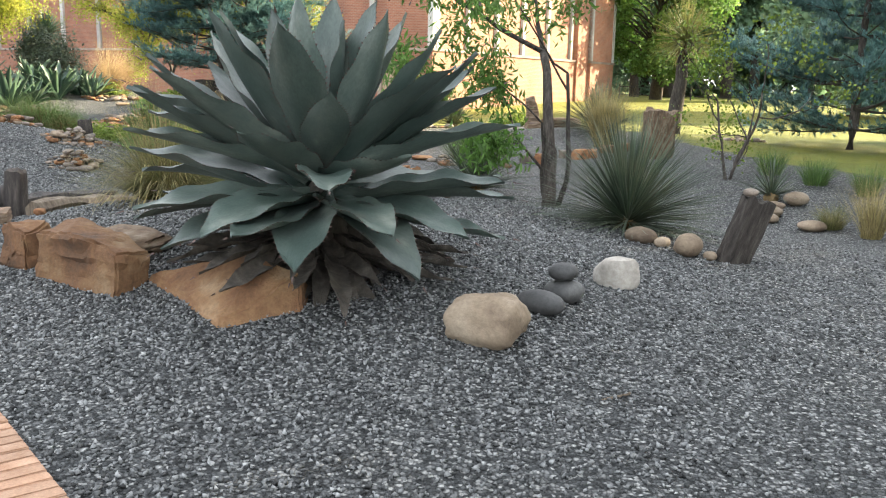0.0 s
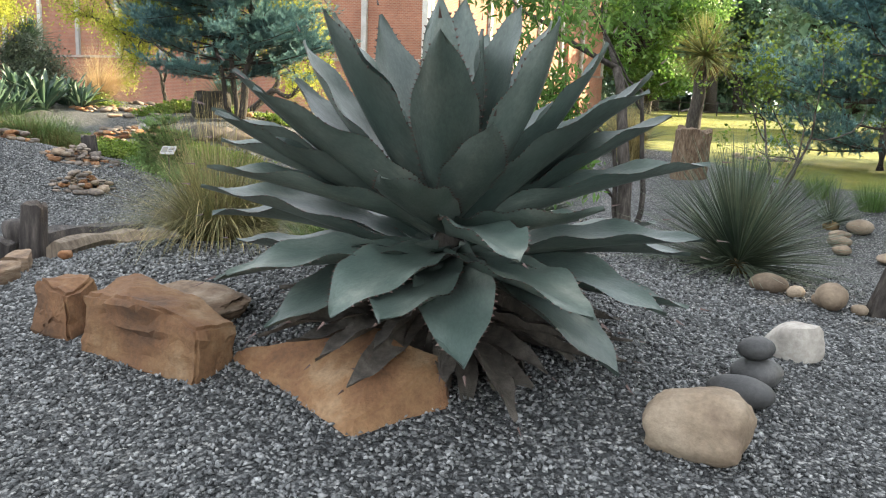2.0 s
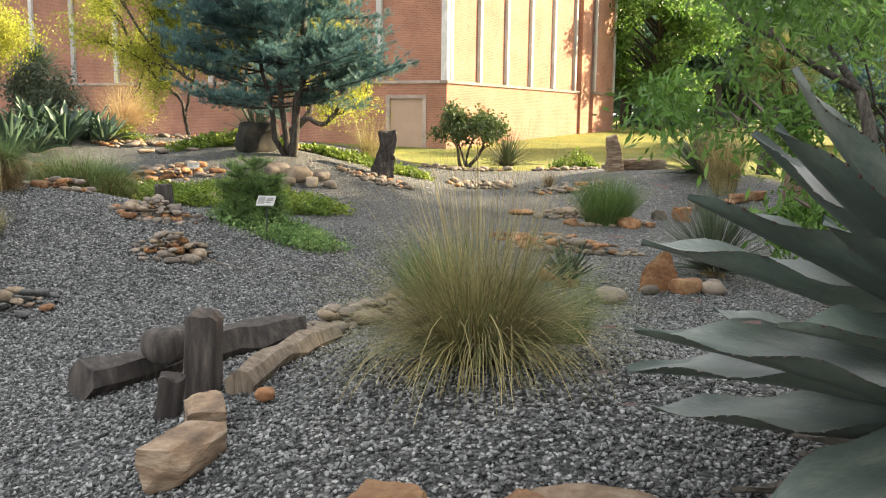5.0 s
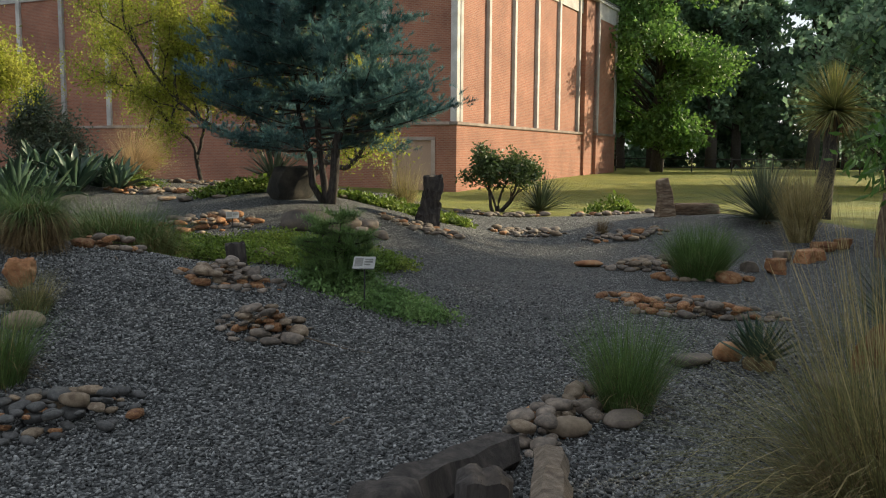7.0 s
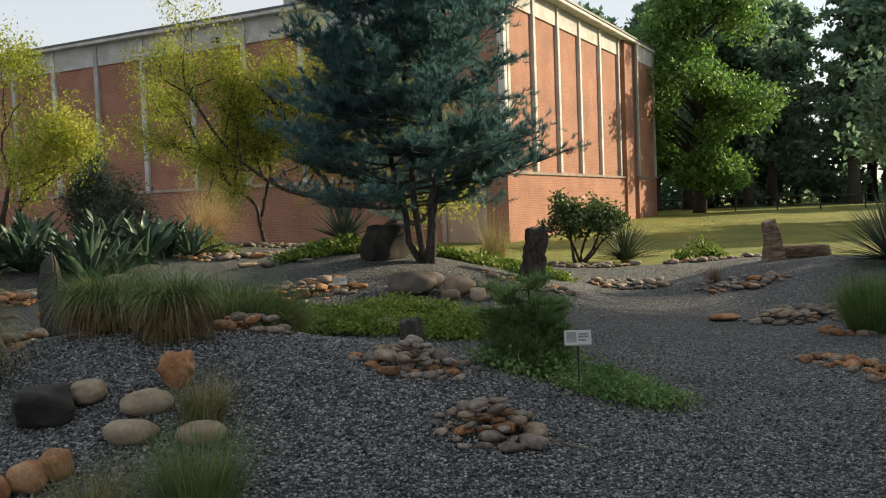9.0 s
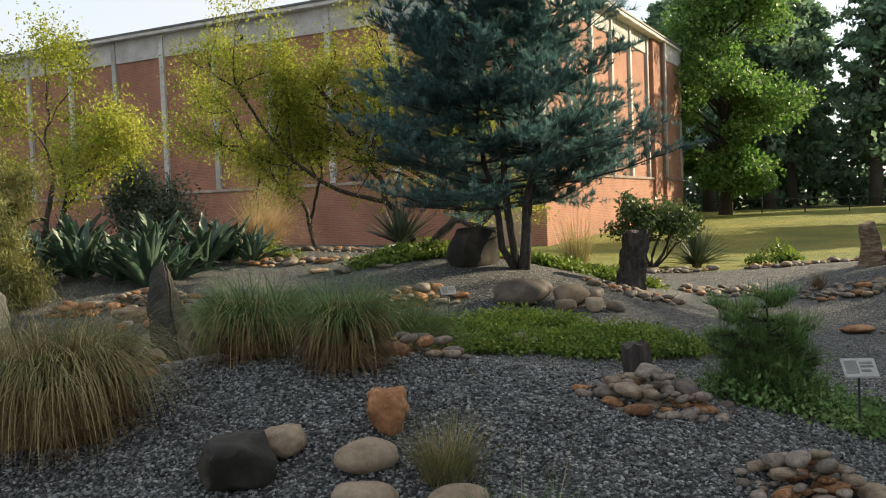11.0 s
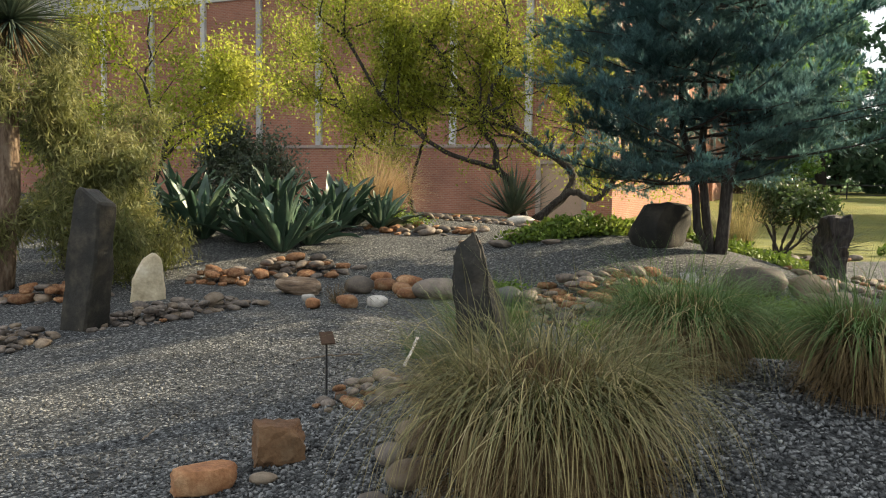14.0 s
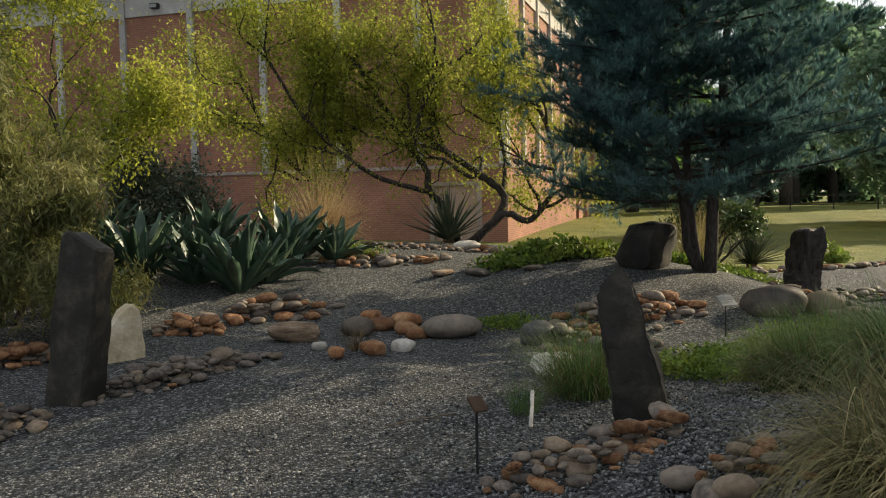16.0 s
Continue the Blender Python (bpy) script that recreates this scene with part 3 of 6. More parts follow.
def garden_stones():
    # round the great agave
    hewn("sandstone_slab", -1.15, 4.32, [(0, 0, -0.1), (-0.70, 0.72, -0.1), (0.42, 0.22, -0.1), (0.05, 0.6, 0.38), (0.36, 0.42, 0.30), (-0.60, 0.78, 0.20), (-0.1, 0.95, 0.1), (0.4, 0.75, 0.1), (0.0, 0.1, 0.09)], SAND, 6, "large ochre sandstone slab leaning below the agave", rough=0.012)
    hewn("sandstone_block", -2.19, 5.2, [(-0.36, 0.12, -0.1), (0.34, -0.34, -0.1), (0.46, -0.12, -0.1), (-0.14, 0.40, -0.1), (-0.34, 0.13, 0.31), (-0.05, -0.06, 0.33), (0.32, -0.31, 0.25), (0.47, -0.12, 0.23), (-0.12, 0.36, 0.34), (0.22, 0.16, 0.30)], SAND, 8, "squared tan sandstone block with split layered top", rough=0.016, ledges=0.022)
    hewn("sandstone_block", -2.72, 5.62, [(-0.15, -0.08, -0.1), (0.1, -0.2, -0.1), (0.17, 0.05, -0.1), (-0.08, 0.18, -0.1), (-0.14, -0.06, 0.29), (0.09, -0.19, 0.26), (0.17, 0.02, 0.30), (-0.05, 0.17, 0.27)], SAND, 12, "small reddish sandstone block on the gravel", rough=0.02, ledges=0.02)
    stone("layered_rock", -2.05, 5.62, (0.62, 0.34, 0.16), SANDDARK, 14, "flaky grey-brown layered rock behind the block", -30, 8, 0.1, blocky=0.6, level=4, rough=0.1, layers=0.14)
    stone("boulder", 0.25, 4.48, (0.42, 0.34, 0.28), TANSTONE, 21, "smooth tan boulder on grey gravel", -32, 6, 0.14, blocky=0.48, level=4, rough=0.11)
    stone("cobble", 0.57, 4.90, (0.31, 0.17, 0.15), DARKCOB, 22, "smooth dark grey cobble on gravel", -35, 0, 0.1, category="cobble", rough=0.04)
    stone("cobble", 0.74, 5.16, (0.25, 0.22, 0.15), DARKCOB, 23, "dark grey cobble with another stacked on it", -10, 0, 0.1, category="cobble", rough=0.05)
    stone("cobble", 0.73, 5.16, (0.19, 0.16, 0.11), DARKCOB, 24, "small dark cobble stacked on a larger one", 20, 0, 0, category="cobble", rough=0.04, up=0.125)
    stone("quartz_rock", 1.16, 5.72, (0.28, 0.24, 0.21), PALE, 25, "pale angular quartz rock on gravel", 15, 0, 0.12, blocky=0.7, rough=0.08)
    for x, y, w, h, s in ((1.70, 7.42, 0.28, 0.16, 31), (1.86, 7.32, 0.15, 0.10, 32), (1.97, 7.18, 0.13, 0.09, 34), (2.02, 7.10, 0.30, 0.20, 33), (2.17, 6.98, 0.12, 0.08, 35)):
        stone("boulder", x, y, (w, w * 0.75, h), TANSTONE, s, "pinkish tan rounded stone beside a leaning log", s * 40, category="rock", rough=0.06)
    for x, y, w, h, s in ((5.38, 13.3, 0.42, 0.22, 41), (4.9, 11.5, 0.45, 0.15, 42), (4.55, 12.1, 0.3, 0.14, 43), (4.75, 12.6, 0.36, 0.16, 44), (4.95, 13.0, 0.3, 0.14, 45)):
        stone("rock", x, y, (w, w * 0.8, h), TANSTONE, s, "pale rounded rock edging the gravel bed", s * 31, rough=0.08)
    # the logs' corner
    stone("flat_stone", -3.49, 6.78, (0.17, 0.30, 0.15), SANDDARK, 51, "tan angular stone lying by the logs", 20, 0, 0.15, blocky=0.85, rough=0.06)
    stone("flat_stone", -3.49, 6.38, (0.22, 0.36, 0.18), SANDDARK, 52, "grey-tan angular stone on the gravel", -20, 0, 0.15, blocky=0.85, rough=0.06)
    stone("rock", -3.27, 7.0, (0.09, 0.09, 0.06), OCHRE, 53, "small orange stone beside a log", 0, rough=0.1, blocky=0.5)
    stone("rock", -2.9, 9.3, (0.24, 0.2, 0.12), TANSTONE, 54, "mossy tan stone at the grass's foot", 10)
    stone("rock", -2.55, 9.45, (0.26, 0.2, 0.11), COBBLE, 55, "grey stone at the grass's foot", 30)
    # on the bed beyond the agave
    hewn("sandstone_rock", -0.4, 10.7, [(-0.2, -0.15, -0.05), (0.22, -0.12, -0.05), (0.18, 0.18, -0.05), (-0.18, 0.15, -0.05), (-0.17, -0.08, 0.16), (0.04, 0.0, 0.42), (0.1, 0.02, 0.38), (0.19, -0.02, 0.2)], OCHRE, 61, "upright orange sandstone rock", rough=0.02)
    stone("sandstone_rock", -0.22, 10.45, (0.30, 0.22, 0.15), OCHRE, 62, "flat orange sandstone rock", 0, 0, 0.1, blocky=0.7)
    for x, y, w, h, m, s in ((-0.97, 10.1, 0.38, 0.13, COBBLE, 63), (-0.02, 10.4, 0.25, 0.13, COBBLE, 64), (-0.55, 10.42, 0.17, 0.09, COBBLE, 65), (0.1, 10.7, 0.22, 0.11, COBBLE, 66)):
        stone("cobble", x, y, (w, w * 0.7, h), m, s, "grey flattened cobble by the orange rocks", s * 50, category="cobble", rough=0.05)
    stone("rock", -1.31, 11.05, (0.20, 0.17, 0.17), OCHRE, 67, "yellow-orange stone beside a succulent", 0, blocky=0.5)
    stone("flat_stone", -1.62, 10.95, (0.36, 0.2, 0.09), COBBLE, 68, "flat grey stone on gravel", 15, blocky=0.5)
    stone("flat_stone", -0.5, 18.85, (0.5, 0.25, 0.11), OCHRE, 69, "flat orange stone lying on the path", 10, blocky=0.6)
    for x, y, w, h, s in ((1.93, 17.2, 0.34, 0.25, 71), (1.6, 17.4, 0.24, 0.2, 72), (2.75, 18.0, 0.36, 0.24, 73), (3.05, 18.2, 0.3, 0.2, 74), (2.5, 18.25, 0.28, 0.2, 75), (3.5, 18.9, 0.4, 0.18, 76), (3.9, 19.0, 0.3, 0.2, 77)):
        stone("rock", x, y, (w, w * 0.75, h), OCHRE if s % 3 else COBBLE, s, "orange-brown angular rock on a gravel mound", s * 40, blocky=0.85)
    shard("standing_stone", [(-0.2, 0), (-0.17, 0.5), (-0.2, 0.84), (0.0, 0.9), (0.1, 0.62), (0.2, 0.0)], 0.3, 2.3, 23.5, "upright brown standing stone at the lawn's edge", SANDDARK, 81, 10)
    stone("dark_boulder", 3.1, 23.8, (1.15, 0.6, 0.30), SANDDARK, 82, "low dark flat boulder beside the standing stone", 5, 0, 0.15, blocky=0.5)
    # pine mound
    stone("boulder", -5.12, 18.55, (0.72, 0.55, 0.36), COBBLE, 91, "large grey rounded boulder under the pine", 0, 0, 0.12, blocky=0.4)
    stone("dark_boulder", -5.5, 20.75, (0.85, 0.6, 0.64), DARKSHARD, 92, "dark upright weathered boulder beside the pine", 30, 0, 0.1, blocky=0.75)
    for x, y, w, s in ((-4.45, 18.6, 0.5, 93), (-4.1, 18.9, 0.35, 94), (-4.2, 18.4, 0.32, 95), (-3.9, 18.5, 0.26, 96), (-4.6, 18.25, 0.28, 97), (-4.85, 18.9, 0.4, 98)):
        stone("rock", x, y, (w, w * 0.7, w * 0.62), TANSTONE if s % 2 else COBBLE, s, "tan rock piled on the pine's mound", s * 37, blocky=0.5)
    # tufts' bank
    stone("orange_rock", -6.78, 11.9, (0.24, 0.22, 0.25), OCHRE, 101, "rugged orange-red rock on gravel", 10, 0, 0.1, blocky=0.5, level=4, rough=0.28)
    stone("dark_boulder", -7.5, 11.52, (0.35, 0.3, 0.25), DARKSHARD, 102, "dark grey angular boulder", 30, 0, 0.12, blocky=0.7, level=4)
    stone("boulder", -7.3, 11.72, (0.24, 0.2, 0.17), TANSTONE, 103, "pale grey mottled stone", 0, 0, 0.12, blocky=0.4, level=4)
    stone("boulder", -6.88, 11.55, (0.32, 0.23, 0.16), TANSTONE, 104, "smooth sandy-coloured cobble on gravel", 20, 0, 0.12, rough=0.09, blocky=0.3)
    stone("boulder", -6.88, 11.2, (0.30, 0.21, 0.15), TANSTONE, 105, "smooth banded tan cobble", -5, 0, 0.12, rough=0.09, blocky=0.4)
    stone("boulder", -6.47, 11.15, (0.29, 0.20, 0.15), TANSTONE, 106, "mossy olive-tan cobble beside a grass tuft", 10, 0, 0.15, rough=0.05)
    for x, y, s in ((-7.42, 10.62, 107), (-7.28, 10.74, 108), (-7.56, 10.52, 109), (-7.18, 10.86, 110)):
        stone("orange_rock", x, y, (0.2, 0.18, 0.17), OCHRE, s, "bright orange rounded rock", s * 40, blocky=0.5)
    stone("orange_block", -9.74, 13.22, (0.25, 0.2, 0.22), SAND, 111, "squared tan-orange sandstone block on gravel", 12, 0, 0.08, blocky=0.85)
    stone("orange_rock", -10.05, 13.0, (0.30, 0.2, 0.15), OCHRE, 112, "pale and red mottled stone", 12, 0, 0.1, blocky=0.6)
    stone("cobble", -9.78, 12.98, (0.13, 0.1, 0.06), TANSTONE, 113, "small tan pebble by a sandstone block", 0, category="cobble")
    stone("boulder", -9.04, 13.0, (0.28, 0.22, 0.14), TANSTONE, 114, "tan layered rock among the grasses", 20, 0, 0.12, blocky=0.55, layers=0.05)
    stone("boulder", -8.85, 13.3, (0.2, 0.16, 0.11), TANSTONE, 115, "smooth tan cobble beside the grass", 0)
    stone("boulder", -9.12, 12.62, (0.22, 0.18, 0.13), TANSTONE, 116, "tan boulder by the big grass tuft", 30)
    for x, y, w, s in ((-9.2, 12.9, 0.2, 117), (-9.27, 12.45, 0.18, 118), (-9.1, 13.15, 0.18, 119), (-8.95, 13.55, 0.2, 120)):
        stone("cobble", x, y, (w, w * 0.75, w * 0.5), COBBLE, s, "grey cobble edging the grasses", s * 30, category="cobble")
    # beds on the far side
    shard("pale_standing_stone", [(-0.2, 0), (-0.15, 0.28), (-0.04, 0.5), (0.08, 0.58), (0.15, 0.5), (0.18, 0.2), (0.17, 0.0)], 0.2, -11.82, 18.7, "short pale cream standing stone", CREAM, 131, 15)
    hewn("triangular_stone", -8.55, 14.72, [(-0.16, -0.15, 0), (0.18, -0.14, 0), (0.17, 0.14, 0), (-0.15, 0.15, 0), (-0.23, -0.12, 0.48), (-0.23, 0.10, 0.52), (-0.25, 0.0, 0.80), (-0.12, 0.03, 0.95), (-0.06, -0.02, 0.84), (0.07, -0.12, 0.40), (0.07, 0.1, 0.42)], DARKSHARD, 132, "tall dark triangular standing stone on gravel", "standing stone", 0.016, turn=-26)
    stone("flat_stone", -10.23, 19.1, (0.52, 0.34, 0.22), SANDDARK, 133, "flat reddish-brown stone on gravel", -10, blocky=0.6)
    stone("boulder", -8.62, 18.95, (0.66, 0.38, 0.26), COBBLE, 134, "long grey banded boulder", 0, rough=0.05)
    stone("boulder", -9.55, 19.35, (0.36, 0.28, 0.23), COBBLE, 135, "grey rounded boulder by orange rocks", 0)
    for x, y, w, m, s in ((-9.05, 19.3, .3, OCHRE, 136), (-9.25, 19.65, .3, OCHRE, 137), (-8.95, 19.75, .34, OCHRE, 138), (-9.0, 18.95, .26, OCHRE, 139), (-9.3, 20.1, .3, OCHRE, 140)):
        stone("orange_rock", x, y, (w, w * 0.75, w * 0.5), m, s, "orange rock in a loose heap", s * 30, blocky=0.5)
    for x, y, w, m, s in ((-9.96, 17.75, .2, OCHRE, 141), (-9.62, 17.85, .26, OCHRE, 142), (-9.32, 18.0, .24, PALE, 143), (-10.05, 18.3, .15, PALE, 144)):
        stone("rock", x, y, (w, w * 0.75, w * 0.55), m, s, "small stone lying loose on the gravel", s * 30, blocky=0.5)
    stone("rock", -8.3, 16.85, (0.36, 0.24, 0.2), PALE, 145, "pale angular rock on the gravel", 20, blocky=0.6)
    stone("dark_boulder", -7.95, 18.2, (0.4, 0.3, 0.26), DARKCOB, 146, "dark boulder by a cobble heap", 20, blocky=0.5)
    stone("boulder", -6.7, 25.5, (0.55, 0.4, 0.2), PALE, 147, "pale flat boulder below the tree", 0)
    for x, y, w, s in ((-7.6, 21.6, .4, 148), (-7.2, 21.9, .5, 149), (-6.9, 21.3, .3, 150), (-8.0, 21.9, .35, 151), (-6.5, 22.0, .5, 152)):
        stone("flat_stone", x, y, (w, w * 0.6, w * 0.25), SANDDARK if s % 2 else COBBLE, s, "flat stone edging the gravel walk", s * 30, blocky=0.6)


COBBLE_MESHES = {}


def cobbles(material, key):
    if key not in COBBLE_MESHES:
        COBBLE_MESHES[key] = [stone_mesh("stone", (1, rnd_w, rnd_h), material, 900 + k + 50 * len(COBBLE_MESHES), level=2, rough=0.17, blocky=max(bl, 0.78 if key == "ochre" else bl))
                              for k, (rnd_w, rnd_h, bl) in enumerate(((0.8, 0.46, 0), (0.7, 0.36, 0.3), (0.9, 0.5, 0.5), (0.75, 0.40, 0), (0.85, 0.42, 0.7), (0.6, 0.34, 0)))]
    return COBBLE_MESHES[key]


def heap(x, y, rx, ry, n, size, label, seed, tall=2, ochre=0.15, turn=0.0, ring=False, tint=COBBLE):
    """A heap of separate stones, each a part: the lowest layer lies on the ground, the others on those below."""
    rnd = random.Random(seed)
    h = base_of("stone_heap", pose(x, y, high(x, y), 0, 0, turn), label, "stone pile")
    inv = h.matrix_world.inverted()
    n, ochre = int(n * 1.6), ochre * 0.95
    placed = []
    lay, misses, top = 0, 0, 0 if ring else tall - 1
    while len(placed) < n and lay <= top:
        a, r = rnd.uniform(0, 2 * math.pi), math.sqrt(rnd.random())
        if ring:
            r = rnd.uniform(0.8, 1.0)
        sh = 1 - 0.38 * lay
        px, py = rx * r * sh * math.cos(a), ry * r * sh * math.sin(a)
        s = 0.80 * size * rnd.uniform(0.5, 1.45)
        if any(l == lay and math.hypot(px - qx, py - qy) < 0.40 * (s + qs) for qx, qy, qs, l in placed):
            misses += 1
            if misses > 60:
                lay, misses = lay + 1, 0
            continue
        misses = 0
        placed.append((px, py, s, lay))
        rung = lay
        if lay < top and len(placed) >= n * (0.62, 0.88)[min(lay, 1)]:
            lay += 1
        m = rnd.random()
        me = rnd.choice(cobbles(OCHRE, "ochre") if m < ochre else cobbles(TANSTONE, "tan") if m < ochre + 0.2 else cobbles(tint, tint.name))
        w = h.matrix_world @ Vector((px, py, 0))
        z = high(w.x, w.y) - 0.06 * s + rung * size * 0.46
        ob = put("stone", me, h)
        ob.matrix_local = inv @ Matrix.Translation((w.x, w.y, z)) @ pose(0, 0, 0, rnd.uniform(-14, 14), rnd.uniform(-14, 14), rnd.uniform(0, 360)) @ Matrix.Diagonal((s, s, s, 1))
    return h


def garden_heaps():
    heap(-4.77, 11.3, 0.35, 0.32, 48, 0.15, "low cairn of rounded grey river cobbles", 1, 3)
    heap(-5.22, 12.4, 0.46, 0.38, 64, 0.15, "cairn of flat brown and grey cobbles round a short stump", 2, 3, 0.2)
    heap(-5.78, 9.75, 0.55, 0.36, 44, 0.15, "spread heap of dark and tan cobbles", 3, 2, 0.1, 20, tint=DARKCOB)
    heap(-5.75, 10.0, 0.2, 0.15, 8, 0.12, "handful of dark cobbles beside a larger heap", 33, 1, 0.0, tint=DARKCOB)
    heap(-2.95, 9.5, 0.18, 0.80, 36, 0.18, "curved line of large grey and tan cobbles along the path", 4, 2, 0.12, -32)
    heap(-0.65, 13.1, 0.80, 0.22, 40, 0.17, "row of brown and orange cobbles edging the bed", 5, 2, 0.2, -4)
    heap(-1.2, 14.0, 0.26, 0.6, 16, 0.22, "row of brown and orange cobbles edging the bed", 6, 1, 0.5, 8)
    heap(0.35, 18.4, 0.7, 0.6, 34, 0.19, "heap of grey cobbles on the mound's side", 7, 2, 0.05)
    heap(0.55, 16.5, 0.7, 0.35, 14, 0.3, "short row of orange and tan rocks", 8, 1, 0.6)
    heap(0.9, 21.7, 0.85, 0.5, 26, 0.24, "scatter of grey stones with one orange rock", 9, 1, 0.15)
    heap(-0.9, 22.6, 0.8, 0.5, 26, 0.25, "flat stones laid along the gravel path", 10, 1, 0.12)
    heap(-1.0, 25.9, 1.1, 0.35, 26, 0.26, "stones ringing the shrub at the lawn's edge", 11, 1, 0.15)
    heap(2.1, 25.6, 1.5, 0.3, 28, 0.28, "flat stones along the lawn's edge", 12, 1, 0.2)
    heap(-3.2, 20.3, 0.8, 0.5, 30, 0.2, "brown stones strewn below the dark stump", 13, 1, 0.25)
    heap(-6.55, 13.5, 0.35, 0.3, 16, 0.18, "small heap of tan and orange stones by the grasses", 14, 2, 0.4)
    heap(-5.3, 16.4, 0.45, 0.3, 18, 0.2, "pale rounded stones among the ground cover", 15, 2, 0.05)
    heap(-6.7, 18.8, 0.9, 0.5, 36, 0.24, "flat orange-brown rocks on the pine's mound", 16, 2, 0.55)
    heap(-11.25, 17.6, 0.95, 0.36, 58, 0.17, "dense bank of flat grey cobbles", 17, 2, 0.03, 32)
    heap(-11.3, 19.9, 0.42, 0.3, 22, 0.2, "small heap of yellow-orange stones", 18, 2, 0.8)
    heap(-10.35, 20.6, 0.8, 0.4, 34, 0.25, "row of orange and grey stones below the agaves", 19, 2, 0.35, 15)
    heap(-7.45, 17.9, 0.5, 0.75, 50, 0.22, "bank of grey and orange cobbles", 20, 2, 0.2, 25)
    heap(-9.25, 14.15, 0.42, 0.26, 34, 0.16, "low heap of tan, orange and dark cobbles", 21, 2, 0.35, -8)
    heap(-8.75, 14.3, 0.3, 0.2, 12, 0.17, "small orange and tan stones at the standing stone's foot", 36, 2, 0.5)
    heap(-8.65, 13.45, 0.32, 0.22, 20, 0.17, "small heap of tan cobbles by the grasses", 22, 2, 0.3)
    heap(-12.45, 16.75, 0.35, 0.32, 34, 0.15, "small cairn of grey cobbles", 23, 3, 0.0)
    heap(-12.9, 19.0, 0.6, 0.3, 30, 0.22, "row of orange stones before the feathery shrub", 24, 2, 0.65, 8)
    heap(-8.6, 23.3, 1.0, 0.5, 40, 0.28, "loose pale and orange stones on the bed's slope", 25, 1, 0.4)
    heap(-7.2, 25.4, 1.6, 0.5, 40, 0.26, "loose grey stones below the tree", 26, 1, 0.1)
    heap(-5.4, 22.4, 1.1, 0.4, 26, 0.26, "stones edging the ground cover", 27, 1, 0.35)
    heap(7.5, 22.5, 0.7, 0.4, 18, 0.3, "grey stones round a tree's foot", 28, 1, 0.1)
    heap(0.7, 18.9, 0.6, 0.4, 12, 0.34, "rounded pale boulders with an orange one", 29, 1, 0.3)
    heap(-0.75, 13.5, 0.36, 0.28, 16, 0.2, "small heap of orange and brown rocks", 30, 2, 0.6)


garden_stones()
garden_heaps()


# ---- leaves, blades and stems as arrays ----
def frames_of(dirs):
    """For each direction a side and an upper vector at right angles to it."""
    up = np.tile(np.array([0.0, 0, 1]), (len(dirs), 1))
    up[np.abs(dirs[:, 2]) > 0.98] = (1.0, 0, 0)
    side = np.cross(dirs, up)
    side /= np.linalg.norm(side, axis=1)[:, None]
    return side, np.cross(side, dirs)


def blades(roots, dirs, lengths, widths, droop, rng, seg=4, fold=0.25, tip=0.08, swell=0.0):
    """Thin folded leaves that bend down by their own weight: three points across, seg pieces along."""
    n = len(roots)
    dirs = dirs / np.linalg.norm(dirs, axis=1)[:, None]
    side, upper = frames_of(dirs)
    pts, d, p = [], dirs.copy(), roots.copy()
    for k in range(seg + 1):
        s = k / seg
        w = widths * ((1 - s) ** 0.7 * (1 - tip) + tip) * (1 + swell * math.sin(math.pi * min(1, s * 1.3)))
        c = p - upper * (w * fold)[:, None]
        pts.append(np.stack([p - side * (w / 2)[:, None], c, p + side * (w / 2)[:, None]], 1))
        p = p + d * (lengths / seg)[:, None]
        d = d + np.array([0, 0, -1.0]) * (np.broadcast_to(droop, (n,)) / seg)[:, None]
        d /= np.linalg.norm(d, axis=1)[:, None]
    V = np.stack(pts, 1).reshape(-1, 3)
    base = np.arange(n)[:, None, None, None] * (seg + 1) * 3 + np.arange(seg)[None, :, None, None] * 3 + np.arange(2)[None, None, :, None]
    F = (base + np.array([0, 1, 4, 3])[None, None, None, :]).reshape(-1, 4)
    return V, F


def scatter_leaves(places, rng, size, spread, long=1.8, hang=0.0):
    """Diamond leaves, each folded along its rib, at random turns about the places given."""
    n = len(places)
    d = rng.normal(size=(n, 3))
    d[:, 2] -= hang
    d /= np.linalg.norm(d, axis=1)[:, None]
    side, upper = frames_of(d)
    roll = rng.uniform(0, 2 * np.pi, n)[:, None]
    sd = side * np.cos(roll) + upper * np.sin(roll)
    nn = np.cross(sd, d)
    s = (size * rng.uniform(0.6, 1.4, n))[:, None]
    p = places + rng.normal(size=(n, 3)) * spread
    V = np.stack([p, p + d * s * long * 0.5 + sd * s * 0.5 - nn * s * 0.12, p + d * s * long, p + d * s * long * 0.5 - sd * s * 0.5 - nn * s * 0.12], 1).reshape(-1, 3)
    b = np.arange(n)[:, None] * 4
    F = np.concatenate([b + np.array([0, 1, 2]), b + np.array([0, 2, 3])])
    return V, F


def join(*pieces):
    V, F, k = [], [], 0
    for v, f in pieces:
        V.append(v)
        F.append(f + k)
        k += len(v)
    return np.concatenate(V), np.concatenate(F)


